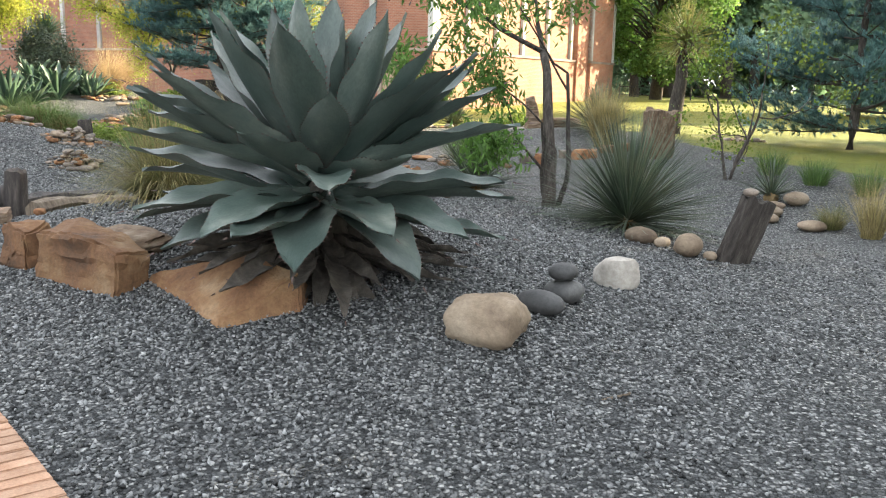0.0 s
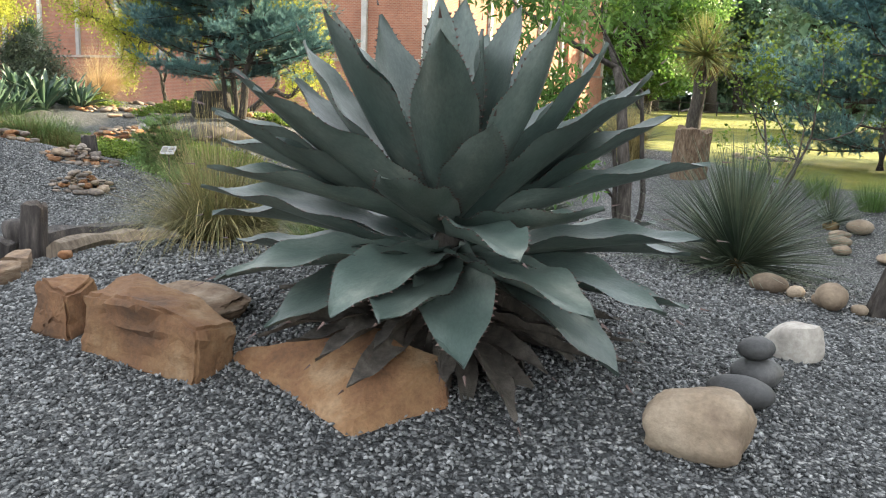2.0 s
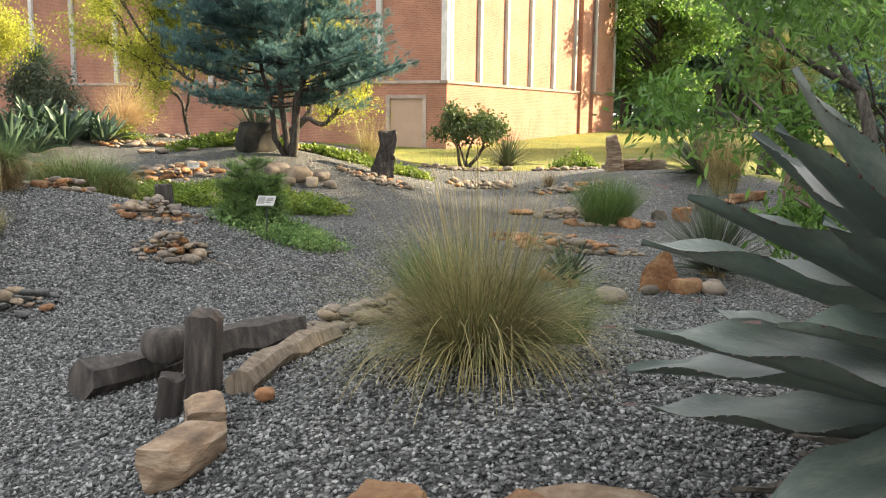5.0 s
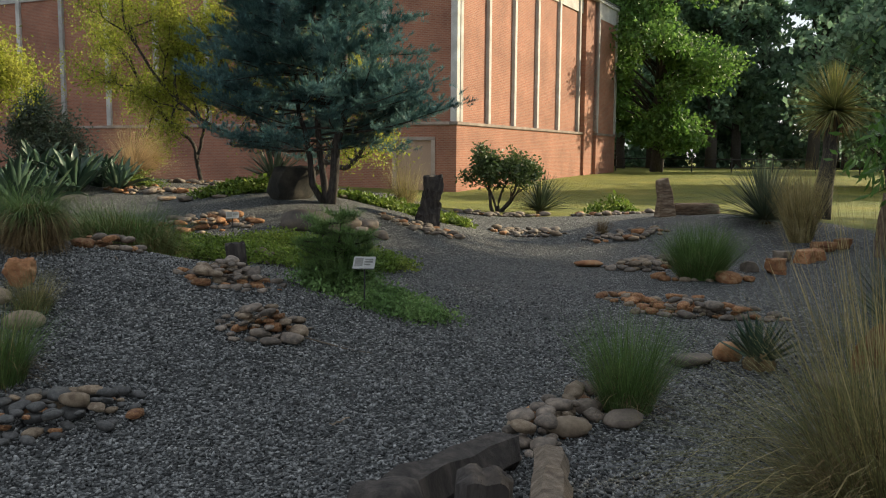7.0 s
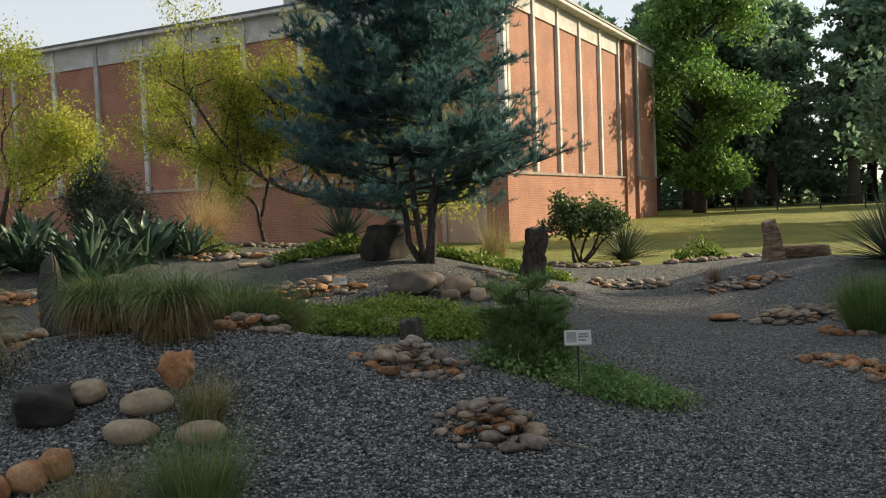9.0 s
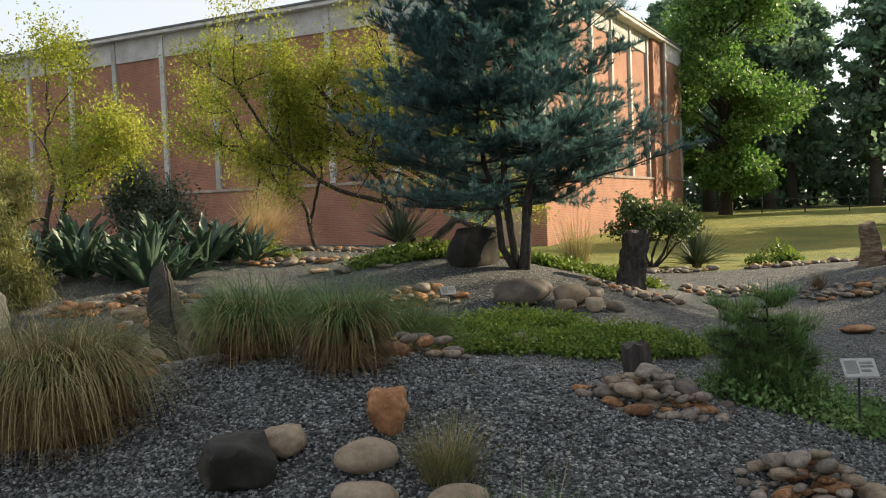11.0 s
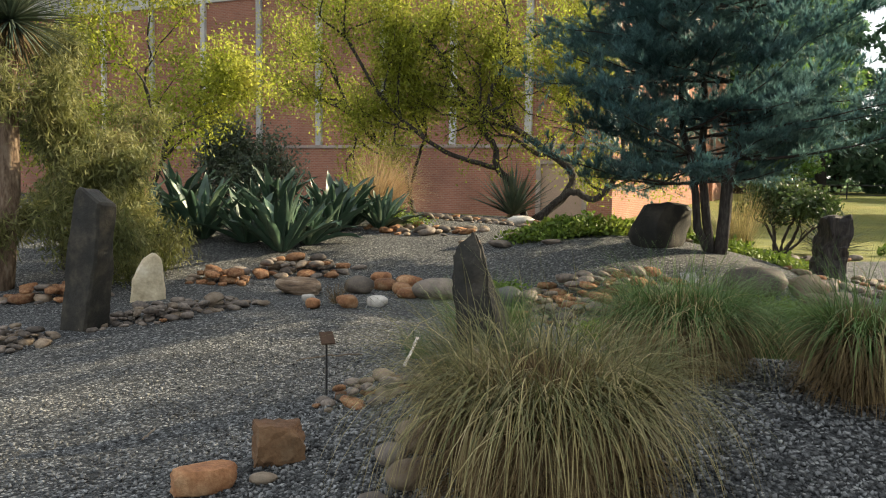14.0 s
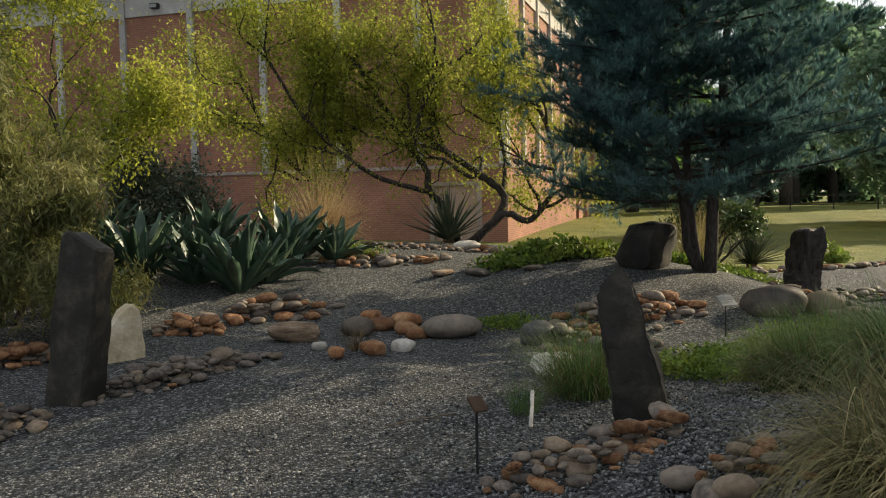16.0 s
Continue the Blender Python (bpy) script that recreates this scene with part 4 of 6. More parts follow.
def tube(path, radii, sides=7):
    """A tapering limb along a path."""
    path = np.asarray(path, float)
    t = np.gradient(path, axis=0)
    t /= np.linalg.norm(t, axis=1)[:, None] + 1e-9
    a, b = frames_of(t)
    ang = np.linspace(0, 2 * np.pi, sides, endpoint=False)
    V = (path[:, None, :] + (a[:, None, :] * np.cos(ang)[None, :, None] + b[:, None, :] * np.sin(ang)[None, :, None]) * np.asarray(radii)[:, None, None]).reshape(-1, 3)
    m = len(path)
    F = [[i * sides + j, i * sides + (j + 1) % sides, (i + 1) * sides + (j + 1) % sides, (i + 1) * sides + j] for i in range(m - 1) for j in range(sides)]
    V = np.concatenate([V, path[-1:], path[:1]])
    e = len(V) - 2
    F += [[(m - 1) * sides + j, (m - 1) * sides + (j + 1) % sides, e, e] for j in range(sides)] + [[(j + 1) % sides, j, e + 1, e + 1] for j in range(sides)]
    return V, np.array([q if q[2] != q[3] else [q[0], q[1], q[2], q[2]] for q in F])


def clean(F):
    """Quads whose last two corners fall together become triangles."""
    return [tuple(q[:3]) if q[2] == q[3] else tuple(q) for q in F.tolist()]


def wander(start, heading, length, bend, rng, steps=7, lift=0.0):
    p, d, out = np.array(start, float), np.array(heading, float), [np.array(start, float)]
    d /= np.linalg.norm(d)
    for _ in range(steps):
        d = d + rng.normal(size=3) * bend + np.array([0, 0, lift])
        d /= np.linalg.norm(d)
        p = p + d * length / steps
        out.append(p.copy())
    return np.array(out)


# ---- the great agave ----
def agave_leaf(name, length, width, material, curl, seed, teeth=26, waist=0.62, channel=0.42):
    """One thick channelled leaf along +y, concave above, with toothed margins and a dark terminal spine as a part of its mesh."""
    rnd = random.Random(seed)
    n, half = 22, 4
    V, rows = [], []
    wav = rnd.uniform(0, 6)
    pos, ang = Vector((0, 0, 0)), 0.0
    for i in range(n + 1):
        s = i / n
        prof = (waist + (1 - waist) * math.sin(min(1, s / 0.55) * math.pi / 2) ** 1.3) if s < 0.55 else max(0.0, 1 - ((s - 0.55) / 0.45) ** 1.8) * (1 - 0.12 * (s - 0.55))
        w = width * 0.5 * prof + 0.004
        th = 0.055 * (1 - s) ** 0.8 + 0.006
        ch = channel * (1 - 0.5 * s) + 0.05 * math.sin(s * 9 + wav)
        row = []
        nrm = Vector((0, -math.sin(ang), math.cos(ang)))
        for j in range(-half, half + 1):
            q = j / half
            lift = ch * w * abs(q) ** 1.8 + 0.012 * math.sin(s * 22 + wav + q * 2) * abs(q)
            row.append(pos + Vector((q * w, 0, 0)) + nrm * lift)
        for j in range(half - 1, -half, -1):
            q = j / half
            lift = ch * w * abs(q) ** 1.8 - th * (1 - abs(q) ** 2)
            row.append(pos + Vector((q * w, 0, 0)) + nrm * lift)
        rows.append(row)
        pos = pos + Vector((0, math.cos(ang), math.sin(ang))) * (length / n)
        ang += curl * (0.4 + s) / n
    V = [p for r in rows for p in r]
    k = len(rows[0])
    F = [(i * k + j, i * k + (j + 1) % k, (i + 1) * k + (j + 1) % k, (i + 1) * k + j) for i in range(n) for j in range(k)]
    F.append(tuple(range(k))[::-1])
    soft = len(F)
    # spine
    b = len(V)
    tipd = Vector((0, math.cos(ang), math.sin(ang)))
    V += [pos + Vector((0.007, 0, 0)), pos - Vector((0.007, 0, 0)), pos + Vector((0, 0, 0.007)), pos + tipd * 0.05]
    F += [(b, b + 2, b + 3), (b + 2, b + 1, b + 3), (b + 1, b, b + 3)]
    for e in (0, 2 * half):
        sgn = -1 if e == 0 else 1
        for t in range(teeth):
            i = 3 + (n - 4) * t / teeth
            a, fr = int(i), i - int(i)
            p = rows[a][e].lerp(rows[a + 1][e], fr)
            along = (rows[a + 1][e] - rows[a][e]).normalized()
            size = 0.010 * rnd.uniform(0.7, 1.3)
            b = len(V)
            V += [p - along * size * 0.6, p + along * size * 0.6, p + Vector((sgn * size * 1.3, 0, 0)) + along * size * 0.5, p - Vector((0, 0, size * 0.5))]
            F += [(b, b + 1, b + 2), (b, b + 2, b + 3), (b + 1, b + 3, b + 2)]
    me = mesh_of(name, [p[:] for p in V], F, material)
    me.materials.append(SPINE)
    for i, p in enumerate(me.polygons):
        p.material_index = 0 if i < soft else 1
        p.use_smooth = i < soft
    me.set_sharp_from_angle(angle=radians(60))
    return me


# bearing from +x towards +y, rise and reach of each leaf, ring by ring from the heart outwards
HEART = [(-123, 78, 1.0), (186, 60, 1.02), (-92, 45, 1.08), (-77, 40, 0.74), (-5, 53, 1.04), (42, 72, 1.0), (29, 60, 1.05), (153, 46, 1.12),
         (120, 62, 1.05), (80, 76, 1.02), (0, 86, 0.86), (-40, 62, 1.0), (-150, 57, 1.04), (75, 50, 1.1)]
MIDDLE = [(183, 36, 1.18), (176, 24, 1.22), (160, 15, 1.26), (199, 26, 1.15), (-3, 40, 1.14), (5, 28, 1.15), (-6, 15, 1.2), (-107, 19, 0.92), (-53, 13, 0.93),
          (-80, 1, 1.14), (-30, 36, 1.1), (-143, 33, 1.12), (25, 36, 1.15), (55, 30, 1.2), (88, 38, 1.15), (118, 28, 1.2), (142, 36, 1.15), (-165, 12, 1.1)]
OUTER = [(168, 11, 1.28), (162, 2, 1.28), (157, -4, 1.2), (-147, -2, 1.1), (-137, -15, 1.04), (-116, -8, 1.06), (-104, -3, 1.13), (-90, -14, 1.14), (-64, -4, 1.15), (-55, -18, 1.18),
         (-12, -11, 1.15), (0, -1, 1.17), (-22, 7, 1.18), (-36, -9, 1.1), (22, 4, 1.2), (48, 0, 1.2), (74, 8, 1.2), (100, 2, 1.2), (130, 8, 1.2), (-172, -10, 1.1)]


def great_agave(x, y):
    rnd = random.Random(4)
    a = base_of("agave", pose(x, y, high(x, y)), "giant blue-green agave with broad toothed leaves and dry skirt", "agave")
    rings = ((HEART, 0.275, 0.60, (0.35, -0.2, 0.15, 0.5), 0.55, 0.5), (MIDDLE, 0.30, 0.55, (0.2, -0.15, -0.3, 0.1), 0.6, 0.42), (OUTER, 0.335, 0.42, (-0.25, -0.5, 0.1, -0.35), 0.5, 0.3))
    for r, (leaves, width, z0, curls, waist, channel) in enumerate(rings):
        kinds = [agave_leaf("leaf", 1.0, width, AGAVE, c, 40 + 10 * r + i, 26, waist, channel) for i, c in enumerate(curls)]
        for i, (bearing, rise, reach) in enumerate(leaves):
            c = curls[i % 4]
            ob = put("leaf", kinds[i % 4], a)
            k = reach * (1.06, 1.03, 1.0)[r] - 0.04
            ob.matrix_local = Matrix.Translation((0, 0, z0 + rnd.uniform(-0.02, 0.02))) @ pose(0, 0, 0, 0, 0, bearing - 90) @ Matrix.Translation((0, 0.06, 0)) @ pose(0, 0, 0, rise - math.degrees(c) * 0.4, rnd.uniform(-7, 7), 0) @ Matrix.Diagonal((rnd.uniform(0.94, 1.06), k, k, 1))
    dry = [agave_leaf("dry_leaf", 0.9, 0.14, DRYLEAF, c, 70 + i, 8) for i, c in enumerate((-0.7, -1.1, -0.3, 0.3))]
    for i in range(64):
        az, el = i * 137.508 + rnd.uniform(-12, 12), rnd.uniform(-30, 4)
        leaf = put("dry_leaf", rnd.choice(dry), a, None, "withered grey-brown leaf")
        k = rnd.uniform(0.62, 0.95)
        leaf.matrix_local = Matrix.Translation((0, 0, rnd.uniform(0.08, 0.26))) @ pose(0, 0, 0, 0, 0, az) @ Matrix.Translation((0, 0.16, 0)) @ pose(0, 0, 0, el, rnd.uniform(-30, 30), 0) @ Matrix.Diagonal((k, k, k, 1))
    core = bmesh.new()
    bmesh.ops.create_cone(core, cap_ends=True, segments=16, radius1=0.26, radius2=0.04, depth=0.54, matrix=Matrix.Translation((0, 0, 0.27)))
    part("stem", core, DRYLEAF, a, "thick leaf-scarred stem")


great_agave(-0.76, 5.33)


def dark_agave_kind():
    """Broad dark leaves with a pale middle, built once for the agave bed."""
    out = []
    for seed in (1, 2, 3):
        rnd = random.Random(seed)
        a = base_of("dark_agave", pose(0, 0, -30), "dark green agave with stiff pointed leaves", "agave", "agaves in the bed by the hall")
        kinds = [agave_leaf("leaf", 1.0, 0.155, DARKAGAVE, c, 80 + i + seed * 7, 5) for i, c in enumerate((-0.45, -1.0, -0.1))]
        n = 25
        for i in range(n):
            s = i / (n - 1)
            leaf = put("leaf", rnd.choice(kinds), a)
            k = rnd.uniform(0.75, 1.1)
            leaf.matrix_local = pose(0, 0, 0.05, 0, 0, i * 137.508 + rnd.uniform(-10, 10)) @ Matrix.Translation((0, 0.05, 0)) @ pose(0, 0, 0, 88 - 62 * s + rnd.uniform(-8, 8), rnd.uniform(-12, 12), 0) @ Matrix.Diagonal((k, k, k, 1))
        out.append(a)
    return out


def agave_bed():
    rnd = random.Random(9)
    kinds = dark_agave_kind()
    spots = [(-10.1, 23.0), (-11.3, 22.2), (-12.1, 23.2), (-10.75, 21.75), (-12.7, 22.2), (-9.35, 23.4), (-11.1, 23.9), (-13.4, 23.4), (-10.4, 22.2), (-12.0, 22.4), (-9.8, 23.8), (-11.5, 24.6), (-12.8, 24.4)]
    for i, (x, y) in enumerate(spots):
        k = (0.98, 0.86, 0.74)[i % 3]
        m = pose(x, y, high(x, y) - 0.03, rnd.uniform(-6, 6), rnd.uniform(-6, 6), rnd.uniform(0, 360)) @ Matrix.Diagonal((k, k, k, 1))
        if i < 3:
            kinds[i].matrix_world = m
        else:
            copy_thing(kinds[i % 3], pose(x, y, high(x, y) - 0.03, rnd.uniform(-6, 6), rnd.uniform(-6, 6), rnd.uniform(0, 360)))


agave_bed()


# ---- sotols, yuccas, grasses ----
def sphere_dirs(n, rng, lo, hi):
    az, el = rng.uniform(0, 2 * np.pi, n), np.radians(rng.uniform(lo, hi, n))
    return np.stack([np.cos(az) * np.cos(el), np.sin(az) * np.cos(el), np.sin(el)], -1)


def rosette(name, x, y, n, length, width, label, category, material, seed, lo=-5, hi=88, droop=0.25, trunk=0.0, bark=None, trunk_r=0.1, lean=(0, 0), skirt=0):
    rng = np.random.default_rng(seed)
    z = high(x, y)
    a = base_of(name, pose(x, y, z), label, category)
    top = np.array([lean[0], lean[1], trunk + 0.06])
    if trunk:
        path = np.array([[lean[0] * s, lean[1] * s, -0.05 + (trunk + 0.06) * s] for s in np.linspace(0, 1, 9)]) + rng.normal(size=(9, 3)) * 0.015
        V, F = tube(path, trunk_r * (1.25 - 0.35 * np.linspace(0, 1, 9) + rng.uniform(-0.08, 0.08, 9)), 10)
        put("trunk", mesh_of("trunk", V, clean(F), bark, True), a)
    else:
        V, F = tube([(0, 0, -0.05), (0, 0, 0.06), (0, 0, 0.14)], (0.10, 0.12, 0.05), 9)
        put("stem", mesh_of("stem", V, clean(F), THATCH, True), a)
    d = sphere_dirs(n, rng, lo, hi)
    V, F = blades(np.tile(top, (n, 1)) + d * 0.05, d, length * rng.uniform(0.75, 1.1, n), np.full(n, width), droop * rng.uniform(0.4, 1.6, n), rng, 4, 0.3)
    crown = put("leaf_crown", mesh_of("leaf_crown", V, F, material), a)
    tagged(crown, kind="stuff")
    if skirt:
        d = sphere_dirs(skirt, rng, -80, -20)
        V, F = blades(np.tile(top, (skirt, 1)), d, length * rng.uniform(0.4, 0.8, skirt), np.full(skirt, width), np.full(skirt, 0.8), rng, 3, 0.3)
        tagged(put("dry_skirt", mesh_of("dry_skirt", V, F, THATCH), a, None, "hanging dry brown leaves"), kind="stuff")
    return a


def tuft(x, y, radius, height, n, label, material, seed, spread=0.75, droop=1.1, width=0.006, thatch=0, seeds=0, core=0.3, category="grass", lean=0.0, dome=0.0, arcs=0):
    """A clump of grass: rooted blades that arch outward, older thatch beneath, and seed stalks above."""
    rng = np.random.default_rng(seed)
    z = high(x, y)
    g = base_of("grass_tuft", pose(x, y, z), label, category)
    def rooted(k, r):
        az, rr = rng.uniform(0, 2 * np.pi, k), np.sqrt(rng.random(k)) * r
        px, py = rr * np.cos(az), rr * np.sin(az)
        return np.stack([px, py, lie(x + px, y + py) - z - 0.01 + dome * (1 - (rr / max(r, 1e-6)) ** 2) ** 0.5 * rng.uniform(0.55, 1.0, k)], -1), np.stack([np.cos(az), np.sin(az)], -1)
    p, o = rooted(n, radius * core)
    out = rng.uniform(0.0, spread, n)[:, None]
    d = np.concatenate([o * out + rng.normal(size=(n, 2)) * 0.15 + np.array([lean, 0]), np.ones((n, 1))], 1)
    V, F = blades(p, d, height * rng.uniform(0.7, 1.25, n) * 1.15, np.full(n, width), droop * rng.uniform(0.4, 1.5, n), rng, 5, 0.2)
    tagged(put("grass_clump", mesh_of("grass_clump", V, F, material), g), kind="stuff")
    if thatch:
        p, o = rooted(thatch, radius * core * 1.15)
        p[:, 2] += height * rng.uniform(0.0, 0.55, thatch) * (1 - 0.6 * (np.hypot(p[:, 0], p[:, 1]) / (radius * core * 1.3)) ** 2)
        d = np.concatenate([o * rng.uniform(0.1, 0.9, thatch)[:, None] + rng.normal(size=(thatch, 2)) * 0.2, rng.uniform(0.3, 1.2, (thatch, 1))], 1)
        V, F = blades(p, d, height * rng.uniform(0.35, 0.8, thatch), np.full(thatch, width * 1.1), rng.uniform(1.2, 2.6, thatch), rng, 4, 0.2)
        tagged(put("thatch", mesh_of("thatch", V, F, THATCH), g, None, "dense old brown grass"), kind="stuff")
    if arcs:
        p, o = rooted(arcs, radius * core)
        d = np.concatenate([o * rng.uniform(0.2, 1.4, arcs)[:, None] + rng.normal(size=(arcs, 2)) * 0.2, np.ones((arcs, 1))], 1)
        V, F = blades(p, d, height * rng.uniform(1.0, 1.7, arcs), np.full(arcs, 0.006), rng.uniform(2.6, 5.0, arcs), rng, 8, 0.2)
        tagged(put("pale_blade_spray", mesh_of("pale_blade_spray", V, F, GRASSDRY), g, None, "pale drooping grass blades"), kind="stuff")
    if seeds:
        p, o = rooted(seeds, radius * core * 0.8)
        d = np.concatenate([o * rng.uniform(0.0, 0.4, seeds)[:, None] + rng.normal(size=(seeds, 2)) * 0.06, np.ones((seeds, 1))], 1)
        V, F = blades(p, d, height * rng.uniform(1.2, 1.9, seeds), np.full(seeds, 0.005), rng.uniform(0.1, 0.6, seeds), rng, 5, 0.2)
        tagged(put("seed_stalk_spray", mesh_of("seed_stalk_spray", V, F, GRASSDRY), g, None, "thin straw seed stalks"), kind="stuff")
    return g


def tussock(x, y, radius, height, label, seed, green, greens=500, pale=260):
    """A drum of matted old grass with a stubbly flat top, green blades round its shoulder and long pale ones hanging over it."""
    rng = np.random.default_rng(seed)
    g = base_of("grass_tuft", pose(x, y, high(x, y)), label, "grass")
    v, f = BALLS[3]
    v = v.copy()
    v = np.sign(v) * np.abs(v) ** 0.75
    for i, p in enumerate(v):
        v[i] = p * (0.86 + 0.16 * noise.noise(Vector(p) * 2.2 + Vector((seed, 0, 0))))
    v = v * np.array([radius, radius, height * 0.56]) + np.array([0, 0, height * 0.42])
    put("matted_core", mesh_of("matted_core", v, f, THATCH, True), g, None, "matted dead grass")

    def ring(n, lo, hi):
        az, r = rng.uniform(0, 2 * np.pi, n), radius * np.sqrt(rng.uniform(lo, hi, n))
        return az, r, np.stack([np.cos(az), np.sin(az)], -1), height * (0.98 - 0.22 * (r / radius) ** 4)
    n = 2600
    az, r, o, z = ring(n, 0.0, 1.0)
    d = np.concatenate([o * (0.15 + 0.9 * (r / radius) ** 2)[:, None] + rng.normal(size=(n, 2)) * 0.3, rng.uniform(0.5, 1.2, (n, 1))], 1)
    V, F = blades(np.concatenate([o * r[:, None], (z - 0.05)[:, None]], 1), d, rng.uniform(0.06, 0.15, n), np.full(n, 0.006), rng.uniform(0.2, 1.2, n), rng, 2, 0.2)
    tagged(put("stubble", mesh_of("stubble", V, F, THATCH), g, None, "brown cut grass ends"), kind="stuff")
    n = 2400
    az, q = rng.uniform(0, 2 * np.pi, n), rng.uniform(0.12, 0.95, n)
    o = np.stack([np.cos(az), np.sin(az)], -1)
    p = np.concatenate([o * (radius * (0.72 + 0.22 * np.sqrt(1 - (2 * q - 1) ** 2)))[:, None], (height * q)[:, None]], 1)
    d = np.concatenate([o * 0.8 + rng.normal(size=(n, 2)) * 0.35, rng.uniform(-0.4, 0.8, (n, 1))], 1)
    V, F = blades(p, d, rng.uniform(0.12, 0.26, n), np.full(n, 0.005), rng.uniform(1.5, 3.5, n), rng, 4, 0.2)
    tagged(put("thatch", mesh_of("thatch", V, F, THATCH), g, None, "dense old brown grass"), kind="stuff")
    for name, count, material, lo, long, up, fall, width, say in (("grass_clump", greens, green, 0.25, (0.25, 0.62), (0.7, 1.6), (1.0, 3.0), 0.0045, ""), ("pale_blade_spray", pale, GRASSDRY, 0.1, (0.35, 0.72), (0.5, 1.2), (2.6, 5.0), 0.0055, "pale drooping grass blades")):
        az, r, o, z = ring(count, lo, 1.0)
        d = np.concatenate([o * rng.uniform(0.3, 1.2, count)[:, None] + rng.normal(size=(count, 2)) * 0.35, rng.uniform(*up, (count, 1))], 1)
        V, F = blades(np.concatenate([o * r[:, None], (z - 0.04)[:, None]], 1), d, rng.uniform(*long, count) * (0.55 + height), np.full(count, width), rng.uniform(*fall, count), rng, 7, 0.2)
        tagged(put(name, mesh_of(name, V, F, material), g, None, say), kind="stuff")
    return g


def garden_grasses():
    rosette("sotol", 1.74, 8.2, 1000, 1.02, 0.015, "dark green sotol with a ball of stiff narrow leaves", "sotol", SOTOL, 1, -8, 86, 0.25)
    rosette("sotol", 0.42, 11.6, 520, 0.86, 0.014, "dull green sotol with brown-tipped narrow leaves by orange rocks", "sotol", SOTOL, 41, 2, 84, 0.3)
    rosette("yucca_tree", -13.3, 29.5, 320, 0.8, 0.05, "dark trunked yucca behind the agaves", "yucca tree", DARKAGAVE, 42, -20, 86, 0.2, 1.9, PALMBARK, 0.12, (0.1, 0), 60)
    rosette("small_yucca", 5.1, 13.6, 130, 0.62, 0.02, "small grey-green yucca beside pale rocks", "yucca", SOTOL, 2, 5, 85, 0.3)
    rosette("yucca", 3.75, 21.7, 420, 1.25, 0.03, "large grey-green yucca on a gravel mound", "yucca", SOTOL, 3, 0, 85, 0.25)
    rosette("yucca", 0.25, 27.3, 260, 1.0, 0.03, "low dark yucca before the lawn", "yucca", SOTOL, 4, 5, 85, 0.3)
    rosette("yucca", -6.6, 27.3, 90, 1.1, 0.07, "grey agave-like yucca below the tree", "yucca", SOTOL, 5, 20, 85, 0.2)
    rosette("succulent", -1.2, 10.75, 40, 0.30, 0.07, "small dark green succulent rosette", "succulent", DARKAGAVE, 6, 15, 80, 0.0)
    rosette("yucca_tree", 6.2, 24.2, 460, 1.1, 0.035, "yucca tree with a shaggy trunk and spiky yellow-green head", "yucca tree", PALMLEAF, 7, -35, 88, 0.25, 2.45, BARK, 0.17, (0.25, 0.1), 260)
    rosette("yucca_tree", -13.72, 19.6, 420, 0.85, 0.03, "tall yucca tree with a tan trunk and spiky head", "yucca tree", SOTOL, 8, -40, 88, 0.25, 3.05, PALMBARK, 0.11, (0.15, 0), 260)
    tuft(-2.3, 7.25, 1.0, 0.66, 2300, "straw-green fountain grass with tall seed stalks", GRASSMID, 11, 1.5, 1.3, 0.0042, 420, 170, 0.2, arcs=260)
    tuft(-1.75, 8.2, 0.6, 0.42, 420, "olive grass clump beside the fountain grass", GRASSGREEN, 12, 0.8, 1.2, 0.005)
    tussock(-8.63, 12.3, 0.42, 0.50, "large mounded olive-brown grass with drooping blades", 13, GRASSMID, 1500, 700)
    tussock(-7.7, 13.5, 0.30, 0.34, "mounded green grass with brown thatch", 14, GRASSGREEN, 1500, 260)
    tussock(-7.04, 12.9, 0.20, 0.36, "brown-based grass tuft with bright green tips", 15, GRASSGREEN, 900, 90)
    tuft(-6.9, 15.1, 0.9, 0.50, 3200, "wide feathery green grass over brown thatch", GRASSGREEN, 16, 0.9, 1.6, 0.005, 1600, 0, 0.6, dome=0.12, arcs=60)
    tuft(-8.4, 15.9, 0.6, 0.5, 900, "green grass clump by the standing stone", GRASSGREEN, 17, 0.8, 1.2, 0.005, 300, 0, 0.45)
    tuft(-6.5, 11.42, 0.28, 0.26, 420, "small straw-coloured grass tuft by cobbles", GRASSMID, 18, 0.7, 0.8, 0.004, 100, 0, 0.4)
    tuft(-6.3, 10.3, 0.4, 0.42, 700, "loose green grass tuft on gravel", GRASSGREEN, 19, 0.6, 0.9, 0.005, 120, 20, 0.4)
    tuft(-6.75, 10.15, 0.35, 0.35, 450, "brownish grass tuft on gravel", GRASSMID, 20, 0.6, 0.9, 0.005, 250, 0, 0.4)
    tuft(-2.45, 9.75, 0.45, 0.50, 900, "bright green grass tuft beside cobbles", GRASSGREEN, 21, 0.6, 0.7, 0.005, 100, 0, 0.3)
    tuft(0.5, 16.5, 0.62, 0.64, 2400, "rounded dense dark green grass bush", GRASSGREEN, 22, 0.75, 0.5, 0.006, 100, 0, 0.45)
    tuft(3.55, 19.8, 0.55, 1.05, 1100, "tall pale dry grass", GRASSDRY, 23, 0.35, 0.4, 0.008, 120, 60, 0.35)
    tuft(-9.4, 24.9, 0.75, 1.05, 1000, "tall tawny feather grass before the brick wall", TAWNY, 24, 0.6, 1.5, 0.010, 120, 160, 0.2, lean=0.2)
